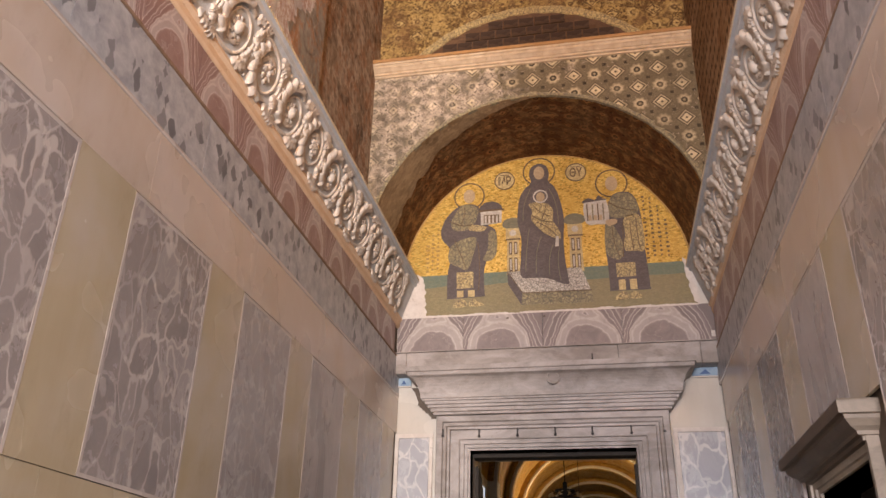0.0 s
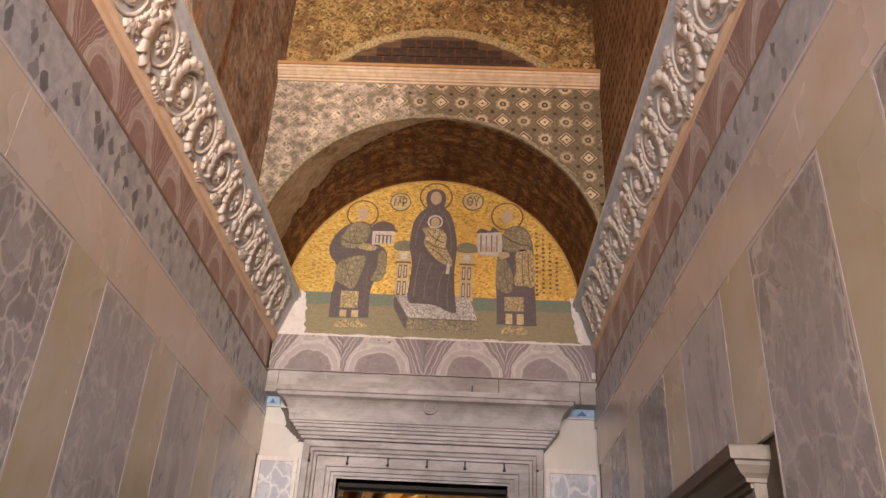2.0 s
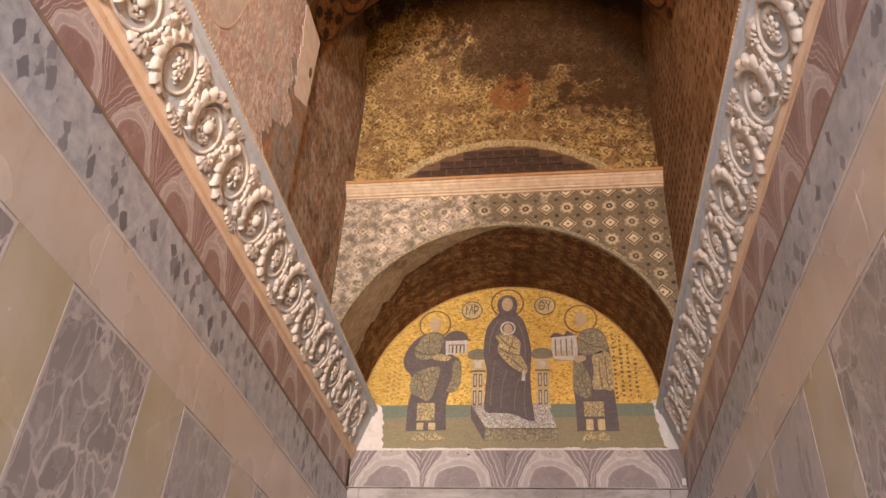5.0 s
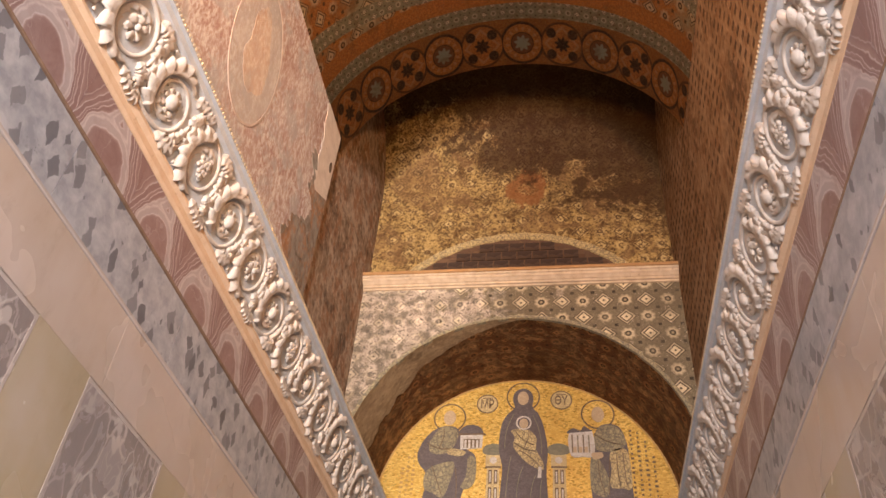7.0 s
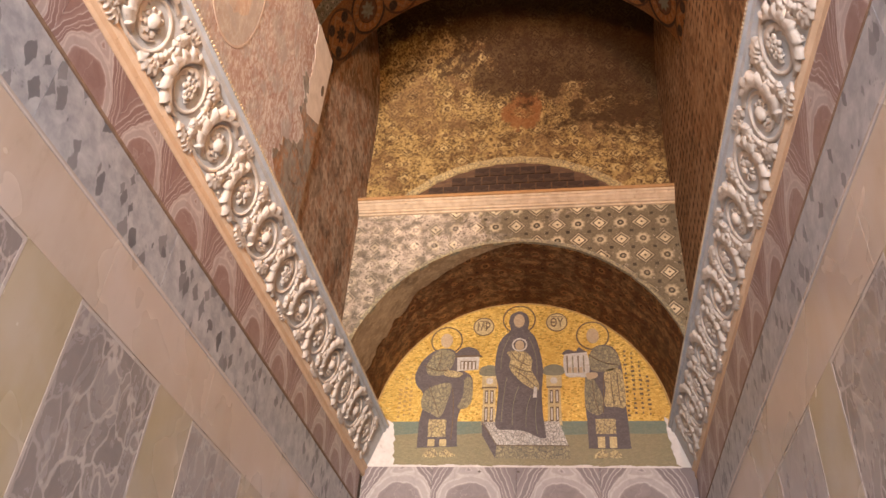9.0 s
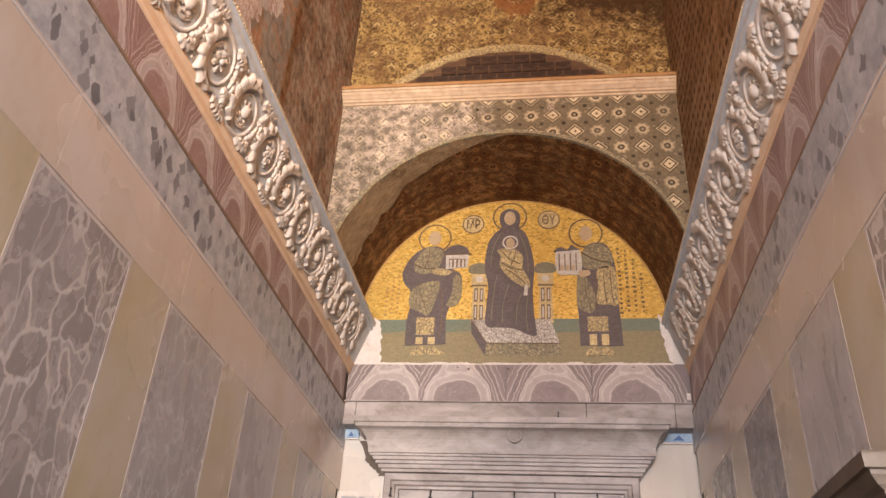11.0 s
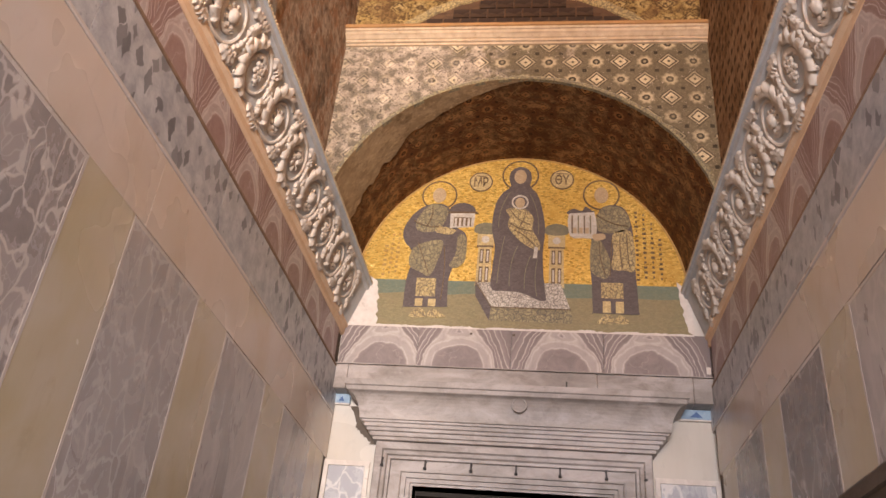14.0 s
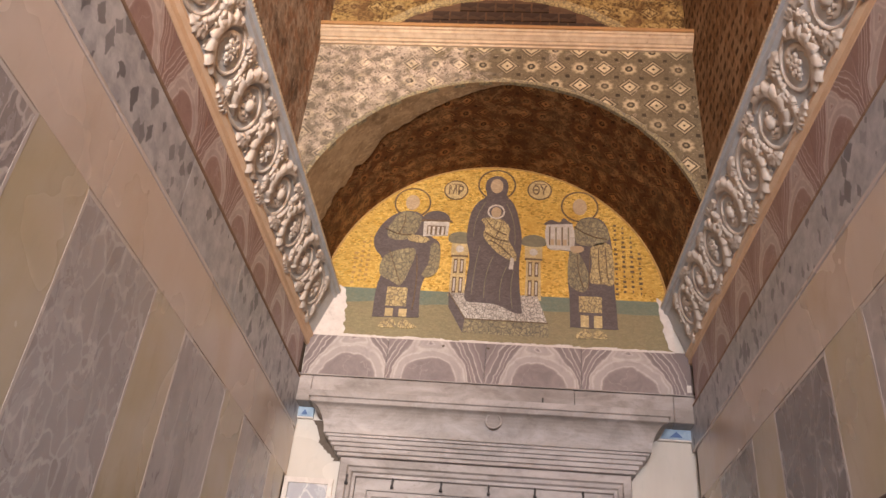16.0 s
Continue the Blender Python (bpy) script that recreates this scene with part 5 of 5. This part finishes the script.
def rect(x0, x1, z0, z1):
    return [(x0, z0), (x1, z0), (x1, z1), (x0, z1)]


# middle shape on its throne
for cx, s in ((-0.585, -1), (0.475, 1)):
    inlay("throne_post", silhouette(cx, [(7.10, 0.12, 0.12), (7.2, 0.11, 0.11), (7.75, 0.10, 0.10), (7.80, 0.125, 0.125), (8.02, 0.125, 0.125)]), gold_old, 1, "worn gold throne post")
    for z0, z1 in ((7.16, 7.42), (7.48, 7.72)):
        for dx in (-0.045, 0.045):
            inlay("throne_niche", rect(cx + dx - 0.028, cx + dx + 0.028, z0, z1), brown_t, 2, "dark niche")
            inlay("throne_inlay", rect(cx + dx - 0.012, cx + dx + 0.014, z0 + 0.03, z1 - 0.03), silver_t, 3)
    inlay("throne_knob", oval(cx, 7.89, 0.06, 0.06, 14), silver_t, 2, "pale round boss")
    inlay("throne_bar", rect(cx - 0.125, cx + 0.125, 7.755, 7.785), brown_t, 2)
    inlay("cushion", curve([(cx - 0.17, 8.02), (cx - 0.15, 8.14), (cx, 8.19), (cx + 0.15, 8.14), (cx + 0.17, 8.02), (cx, 7.98)]), plain_green_t, 2, "rounded green cushion end")
inlay("footstool_top", [(-0.44, 6.76), (0.68, 6.75), (0.54, 7.17), (-0.69, 7.16)], stool_t, 2, "silver patterned footstool top")
inlay("footstool_front", [(-0.46, 6.55), (0.71, 6.54), (0.685, 6.748), (-0.44, 6.755)], grey_t, 2, "patterned footstool front")
inlay("footstool_side", [(-0.465, 6.55), (-0.445, 6.755), (-0.695, 7.16), (-0.68, 6.93)], dark_t, 2, "dark footstool side")
stroke("footstool_edge", [(-0.69, 7.16), (-0.44, 6.757), (0.69, 6.75)], 0.016, brown_t, 5)
halo(-0.10, 9.08, 0.285)
inlay("plain_robe", curve([(-0.46, 7.06), (-0.46, 7.4), (-0.44, 7.75), (-0.50, 8.10), (-0.47, 8.50), (-0.38, 8.72), (-0.25, 8.86), (-0.275, 9.02), (-0.24, 9.17), (-0.10, 9.245), (0.04, 9.17), (0.075, 9.02), (0.06, 8.87), (0.16, 8.74), (0.24, 8.50), (0.30, 8.10), (0.275, 7.70), (0.29, 7.30), (0.33, 6.95), (0.325, 6.88), (0.22, 6.89), (-0.02, 7.00), (-0.25, 7.02)]), dark_t, 3, "dark violet robe as a plain shape")
inlay("plain_oval", oval(-0.10, 9.05, 0.095, 0.135, 20), flesh_t, 4, "plain tan oval")
part("halo_ring", ring(-0.09, 8.57, 0.105, 0.13, Y - 0.013, MOS), silver_t, mosaic, "small pale ring", MM)
inlay("plain_oval", oval(-0.09, 8.56, 0.075, 0.095, 16), flesh_t, 4)
inlay("plain_wrap", curve([(-0.30, 8.42), (-0.20, 8.46), (-0.09, 8.44), (0.02, 8.42), (0.12, 8.28), (0.11, 8.08), (0.22, 7.86), (0.22, 7.72), (0.13, 7.74), (-0.03, 7.84), (-0.17, 7.99), (-0.26, 8.14), (-0.24, 8.30)]), woven_t, 4, "ochre wrap as a plain shape")
for run in (swoop((-0.22, 8.40), (-0.12, 8.22), (0.08, 8.16), 8), swoop((-0.24, 8.20), (-0.10, 8.06), (0.10, 8.05), 8), swoop((-0.17, 8.06), (-0.02, 8.0), (0.15, 7.80), 8), swoop((0.0, 8.38), (-0.02, 8.25), (-0.08, 8.12), 8)):
    stroke("fold_line", run, 0.014, brown_t, 8)
inlay("cloth", [(0.13, 7.58), (0.19, 7.58), (0.20, 7.76), (0.15, 7.78)], silver_t, 5, "small white cloth")
for run in (swoop((-0.38, 7.15), (-0.36, 7.6), (-0.30, 7.95), 10), swoop((-0.20, 7.10), (-0.22, 7.5), (-0.10, 7.78), 10), swoop((0.02, 7.06), (0.0, 7.4), (0.10, 7.62), 10), swoop((0.20, 6.95), (0.14, 7.3), (0.20, 7.55), 10), swoop((-0.40, 8.10), (-0.42, 8.45), (-0.25, 8.75), 10), swoop((0.20, 8.0), (0.22, 8.4), (0.06, 8.72), 10)):
    stroke("fold_line", run, 0.012, plain_green_t, 4)
# side shapes, each holding a building model
halo(-1.35, 8.68, 0.275)
inlay("plain_robe", curve([(-1.72, 6.74), (-1.72, 7.15), (-1.68, 7.42), (-1.70, 7.68), (-1.82, 7.84), (-1.85, 8.04), (-1.74, 8.30), (-1.55, 8.48), (-1.34, 8.52), (-1.18, 8.44), (-1.06, 8.12), (-0.88, 7.95), (-0.88, 7.52), (-1.02, 7.44), (-1.09, 7.20), (-1.08, 6.80), (-1.095, 6.74), (-1.40, 6.73), (-1.70, 6.72)]), dark_t, 3, "dark robe as a plain shape")
inlay("mantle", curve([(-1.50, 8.48), (-1.36, 8.50), (-1.20, 8.42), (-1.22, 8.20), (-1.36, 8.02), (-1.62, 8.02), (-1.66, 8.22)]), grey_t, 4, "grey-green mantle")
inlay("mantle_fall", curve([(-1.66, 7.72), (-1.34, 7.86), (-1.22, 7.80), (-1.28, 7.50), (-1.38, 7.24), (-1.52, 7.30), (-1.70, 7.42)]), grey_t, 4, "hanging embroidered cloth")
inlay("mantle_end", curve([(-1.00, 7.95), (-0.88, 7.90), (-0.87, 7.55), (-0.97, 7.40), (-1.10, 7.42), (-1.02, 7.62)]), grey_t, 4)
inlay("sleeve", curve([(-1.34, 8.10), (-1.12, 8.07), (-1.04, 8.02), (-1.14, 7.96), (-1.34, 8.00)]), woven_t, 5)
for run in (swoop((-1.70, 8.20), (-1.52, 8.05), (-1.30, 8.10), 8), swoop((-1.60, 7.80), (-1.50, 7.55), (-1.40, 7.28), 8), swoop((-1.44, 8.46), (-1.40, 8.30), (-1.50, 8.10), 8), swoop((-1.20, 7.75), (-1.14, 7.4), (-1.18, 6.85), 8)):
    stroke("fold_line", run, 0.014, brown_t, 8)
inlay("hem_panel", rect(-1.56, -1.27, 6.90, 7.20), woven_t, 4, "woven gold hem panel")
for x in (-1.55, -1.36):
    inlay("hem_panel", rect(x, x + 0.11, 6.74, 6.86), gold_old, 4)
inlay("plain_oval", oval(-1.35, 8.68, 0.105, 0.14, 20), flesh_t, 4, "plain tan oval")
inlay("shoe", curve([(-1.62, 6.57), (-1.40, 6.57), (-1.40, 6.66), (-1.50, 6.71)]), woven_t, 4)
inlay("shoe", curve([(-1.34, 6.57), (-1.10, 6.58), (-1.18, 6.65), (-1.30, 6.70)]), woven_t, 4)
inlay("model_dome", oval(-0.97, 8.37, 0.21, 0.17, 18, 0, 180), dark_t, 5, "dark dome of a building model")
inlay("model_house", [(-1.14, 8.08), (-0.78, 8.11), (-0.77, 8.36), (-1.15, 8.35)], silver_t, 5, "pale building model")
inlay("model_eave", [(-1.19, 8.34), (-0.72, 8.35), (-0.74, 8.38), (-1.17, 8.375)], brown_t, 6)
inlay("model_wall", rect(-1.09, -0.82, 8.11, 8.27), brown_t, 6)
for k in range(4):
    inlay("model_column", rect(-1.075 + 0.066 * k, -1.04 + 0.066 * k, 8.11, 8.25), silver_t, 7)
halo(1.14, 8.73, 0.275)
inlay("plain_robe", curve([(0.99, 6.74), (0.98, 7.2), (0.96, 7.5), (0.98, 7.9), (1.03, 8.2), (1.12, 8.46), (1.28, 8.54), (1.48, 8.47), (1.58, 8.12), (1.60, 7.5), (1.62, 7.0), (1.625, 6.76), (1.61, 6.71), (1.3, 6.71), (1.01, 6.715)]), dark_t, 3, "dark robe as a plain shape")
inlay("mantle", curve([(1.10, 8.42), (1.27, 8.52), (1.47, 8.44), (1.55, 8.16), (1.32, 8.04), (1.06, 8.10)]), grey_t, 4, "grey-green mantle")
inlay("mantle_fall", curve([(1.30, 8.02), (1.56, 8.06), (1.60, 7.44), (1.44, 7.41), (1.27, 7.44), (1.30, 7.74)]), woven_t, 4, "woven gold cloth hanging over the arm")
inlay("sash", curve([(0.98, 7.88), (1.10, 7.92), (1.24, 7.60), (1.22, 7.30), (1.10, 7.28), (0.97, 7.42)]), grey_t, 4)
for run in (swoop((1.06, 8.36), (1.24, 8.18), (1.52, 8.16), 8), swoop((1.10, 7.86), (1.08, 7.6), (1.18, 7.32), 8), swoop((1.40, 8.0), (1.38, 7.7), (1.42, 7.44), 8), swoop((1.50, 8.02), (1.49, 7.7), (1.52, 7.46), 8), swoop((1.28, 7.95), (1.26, 7.6), (1.24, 7.3), 8)):
    stroke("fold_line", run, 0.014, brown_t, 8)
inlay("hem_panel", rect(1.11, 1.42, 6.95, 7.20), woven_t, 4, "woven gold hem panel")
for x in (1.13, 1.31):
    inlay("hem_panel", rect(x, x + 0.11, 6.72, 6.90), gold_old, 4)
inlay("plain_oval", oval(1.14, 8.72, 0.105, 0.145, 20), flesh_t, 4, "plain tan oval")
inlay("shoe", curve([(1.05, 6.56), (1.26, 6.56), (1.26, 6.66), (1.16, 6.69)]), woven_t, 4)
inlay("shoe", curve([(1.30, 6.56), (1.48, 6.57), (1.44, 6.65), (1.34, 6.69)]), woven_t, 4)
inlay("model_city", curve([(0.67, 7.98), (0.86, 7.95), (1.05, 7.98), (1.03, 8.40), (0.86, 8.42), (0.65, 8.36)], 3), silver_t, 5, "pale walled city model")
for k in range(4):
    x = 0.69 + 0.09 * k
    inlay("model_tower", rect(x, x + 0.022, 8.02, 8.34), brown_t if k % 2 == 0 else grey_t, 6)
for k in range(3):
    inlay("model_gate", rect(0.715 + 0.09 * k, 0.765 + 0.09 * k, 8.02, 8.12), flesh_t, 6)
inlay("model_roof", curve([(0.62, 8.38), (0.72, 8.46), (0.84, 8.42), (0.90, 8.50), (0.98, 8.44), (1.03, 8.41), (0.84, 8.39)]), dark_t, 6)
inlay("sleeve", curve([(1.00, 8.00), (1.16, 8.02), (1.18, 7.94), (1.04, 7.90)]), flesh_t, 6)


def lettering(name, text, cx, cz, size, lift):
    cu = bpy.data.curves.new(name, "FONT")
    cu.body, cu.size, cu.align_x, cu.align_y, cu.extrude = text, size, "CENTER", "CENTER", 0.003
    cu.offset = 0.004
    tmp = bpy.data.objects.new(name, cu)
    scene.collection.objects.link(tmp)
    me = bpy.data.meshes.new_from_object(tmp.evaluated_get(bpy.context.evaluated_depsgraph_get()))
    bpy.data.objects.remove(tmp)
    me.materials.clear()
    me.materials.append(brown_t)
    ob = new(name, me)
    ob.parent = mosaic
    ob.matrix_basis = MM @ pose(cx, lift, cz, 90, 0, 0) @ Matrix.Diagonal((0.82, 1.25, 1, 1))
    return ob


for cx, cz, text in ((-0.715, 8.95, "\u039c\u03a1"), (0.545, 9.01, "\u0398\u03a5")):
    part("roundel_disc", sheet(oval(cx, cz, 0.18, 0.18, 28), Y - 0.001, MOS + 0.004), gold_old, mosaic, "small lettered roundel", MM)
    part("roundel_ring", ring(cx, cz, 0.165, 0.185, Y - 0.004, MOS + 0.004, 32), brown_t, mosaic, "", MM)
    lettering("letters", text, cx, cz - 0.015, 0.19, Y - 0.004)
    inlay("overline", [(cx - 0.09, cz + 0.105), (cx + 0.09, cz + 0.105), (cx + 0.09, cz + 0.12), (cx - 0.09, cz + 0.12)], brown_t, 1)
# unreadable columns of letters as plain bars
for cols in ((1.64, 8.42), (1.75, 8.38), (1.86, 8.22), (1.97, 7.95), (-1.90, 8.05), (-1.99, 7.95), (-2.08, 7.75)):
    for k in range(16):
        z = cols[1] - 0.082 * k
        if z > 7.25:
            w = chance.uniform(0.010, 0.030)
            inlay("letter_bar", [(cols[0] - w, z - 0.022), (cols[0] + w, z - 0.022), (cols[0] + w, z + 0.012), (cols[0] - w, z + 0.012)], letter_t if cols[0] < 0 else brown_t, 1)

# ---- doorway in the side wall ----
side_door = thing("side_doorway", "stone doorway with a heavy moulded cornice in the side wall", "door frame", at=(W, (DY0 + DY1) / 2, 0))
SM = Matrix.Translation((-W, -(DY0 + DY1) / 2, 0))
prof = [(0.0, -0.3), (0.0, 0.03), (0.035, 0.035), (0.04, 0.055), (0.095, 0.06), (0.10, 0.08), (0.16, 0.085), (0.16, 0.0)]
RM = SM @ pose(W, (DY0 + DY1) / 2, 0, 0, 0, -90)
part("architrave", architrave(-(DY1 - DY0) / 2, (DY1 - DY0) / 2, DZ, 0.0, prof), cream_stone, side_door, "stepped stone architrave", RM)
lines = [(-0.02, 2.89), (0.03, 2.892), (0.035, 2.92), (0.07, 2.925), (0.075, 2.95), (0.12, 2.975), (0.16, 3.02), (0.165, 3.045), (0.20, 3.05), (0.205, 3.135), (0.195, 3.15)]
# dark shaded front and pale lit end are painted onto one block
part("door_cornice", crown(-(DY1 - DY0) / 2 - 0.11, (DY1 - DY0) / 2 + 0.11, -0.07, lines, 2), shaded_stone, side_door, "projecting stone cornice with shade painted brown and a paler lit end", RM).data.materials.append(cream_stone)
leaf = thing("wooden_door", "dark wooden door leaf closed in the side doorway", "door", at=(W + 0.3, DY0, 0.01))
part("leaf", box(bmesh.new(), 0.0, 0.06, 0.003, DY1 - DY0 - 0.003, 0.0, DZ - 0.015, 0.008), bronze, leaf)
for k in range(3):
    part("raised_panel", box(bmesh.new(), -0.02, 0.01, 0.2, DY1 - DY0 - 0.2, 0.2 + 0.8 * k, 0.85 + 0.8 * k, 0.012), bronze, leaf)

# ---- entrance wall behind the walk: unseen, its opening set to limit the outside light ----
bm = bmesh.new()
box(bm, -W - 0.5, -2.3, BACK - 0.6, BACK, 0.0, 13.2)
box(bm, 1.2, W + 0.5, BACK - 0.6, BACK, 0.0, 13.2)
box(bm, -2.3, 1.2, BACK - 0.6, BACK, 5.75, 13.2)
solid("wall_entrance", bm, rose, "unseen entrance wall with a tall opening that limits the daylight", "wall")

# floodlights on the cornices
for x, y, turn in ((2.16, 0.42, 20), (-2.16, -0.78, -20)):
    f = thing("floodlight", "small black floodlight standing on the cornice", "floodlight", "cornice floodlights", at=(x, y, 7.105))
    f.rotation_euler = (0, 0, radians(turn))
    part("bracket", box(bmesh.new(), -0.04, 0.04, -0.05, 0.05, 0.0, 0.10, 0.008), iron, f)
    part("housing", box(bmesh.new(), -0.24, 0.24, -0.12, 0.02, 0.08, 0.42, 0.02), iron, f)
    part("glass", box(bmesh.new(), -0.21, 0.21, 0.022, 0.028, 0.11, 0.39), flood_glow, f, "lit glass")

# ---- hall beyond the great doorway ----
HX, HY0, HY1, HS = 3.9, END + 0.9, 78.0, 7.2
bm = box(bmesh.new(), -HX - 0.4, HX + 0.4, HY0, HY1, -0.25, 0.0)
solid("floor_hall", bm, floor_mat, "marble floor of the long hall", "floor")
for s in (-1, 1):
    bm = box(bmesh.new(), s * HX if s > 0 else -HX - 0.4, HX + 0.4 if s > 0 else -HX, HY0, HY1, 0.0, HS + 0.4)
    wall = solid("wall_hall", bm, hall_white, "hall wall with pale marble piers", "wall")
bm = box(bmesh.new(), -HX - 0.4, HX + 0.4, HY1, HY1 + 0.4, 0.0, 11.8)
solid("wall_hall_end", bm, hall_gold, "far end wall of the hall in gold mosaic", "wall")
bm = box(bmesh.new(), -HX - 0.4, HX + 0.4, HY0 - 0.02, HY0 + 0.1, 5.9, 11.8)
solid("wall_hall_front", bm, hall_gold, "hall wall over the doorway", "wall")


def half_barrel(r0, r1, y0, y1, rise):
    bm = bmesh.new()
    rows = []
    for k in range(33):
        a = math.pi * k / 32
        rows.append([bm.verts.new((r * math.cos(a), y, HS + r * rise * math.sin(a))) for r, y in ((r0, y0), (r0, y1), (r1, y1), (r1, y0))])
    for p, q in zip(rows, rows[1:]):
        for j in range(4):
            f = bm.faces.new((p[j], p[(j + 1) % 4], q[(j + 1) % 4], q[j]))
            f.smooth = True
    return bm


solid("ceiling_hall", half_barrel(HX, HX + 0.4, HY0, HY1, 0.95), hall_gold, "gold mosaic barrel vault of the hall", "ceiling")
for k in range(12):
    y = 17.0 + 5.2 * k
    rib = thing("transverse_arch", "transverse arch of gold mosaic with pale edges", "arch", "hall arches", at=(0, y, 0))
    back = pose(0, -y, 0)
    part("arch_ring", half_barrel(HX - 0.38, HX + 0.05, y - 0.45, y + 0.45, 0.95), hall_gold, rib, "", back)
    part("edge_band", half_barrel(HX - 0.40, HX - 0.24, y - 0.47, y - 0.44, 0.95), hall_white, rib, "pale patterned edge", back)
    for s in (-1, 1):
        part("pier", box(bmesh.new(), s * (HX - 0.19) - 0.19, s * (HX - 0.19) + 0.19, -0.42, 0.42, 0.0, HS + 0.02, 0.01), hall_white, rib)
for k in range(9):
    y = 20.0 + 5.2 * k
    win = thing("hall_window", "tall bright window between the hall piers", "window", "hall windows", at=(-HX + 0.002, y, 4.9))
    part("pane", box(bmesh.new(), 0.0, 0.02, -0.8, 0.8, 0.0, 1.9), window_glow, win, "daylit glass")
    for z in (0.0, 0.62, 1.25, 1.9):
        part("glazing_bar", box(bmesh.new(), 0.0, 0.05, -0.85, 0.85, z - 0.04, z + 0.04), hall_white, win)
# chandeliers
ch = thing("chandelier", "dark iron ring chandelier hanging from the hall vault", "chandelier", at=(-0.6, 27.0, 5.45))
part("chain", box(bmesh.new(), -0.025, 0.025, -0.025, 0.025, 0.8, 5.45), iron, ch)
part("hub", box(bmesh.new(), -0.12, 0.12, -0.12, 0.12, 0.3, 0.95, 0.04), iron, ch)
for r in (0.85, 0.5):
    part("ring", ring(0.0, 0.0, r - 0.04, r + 0.04, -0.03, 0.03, 32), iron, ch, "", pose(0, 0, 0.3 if r > 0.6 else 0.62, 90, 0, 0))
for k in range(10):
    a = 2 * math.pi * k / 10
    part("arm", box(bmesh.new(), 0.0, 0.85, -0.015, 0.015, -0.015, 0.015), iron, ch, "", pose(0, 0, 0.36, 0, -14, 36 * k))
    cup = bmesh.new()
    bmesh.ops.create_uvsphere(cup, u_segments=10, v_segments=7, radius=0.07)
    part("bulb", cup, bulb_glow, ch, "small amber bulb with a faint added glow", pose(0.85 * math.cos(a), 0.85 * math.sin(a), 0.45))
ch.scale = (0.6, 0.6, 0.85)
tagged(ch, group="hall chandeliers")
# second chandelier added behind the first to carry the hall's fill lamp
copy_thing(ch, pose(-0.6, 42.0, 5.6))
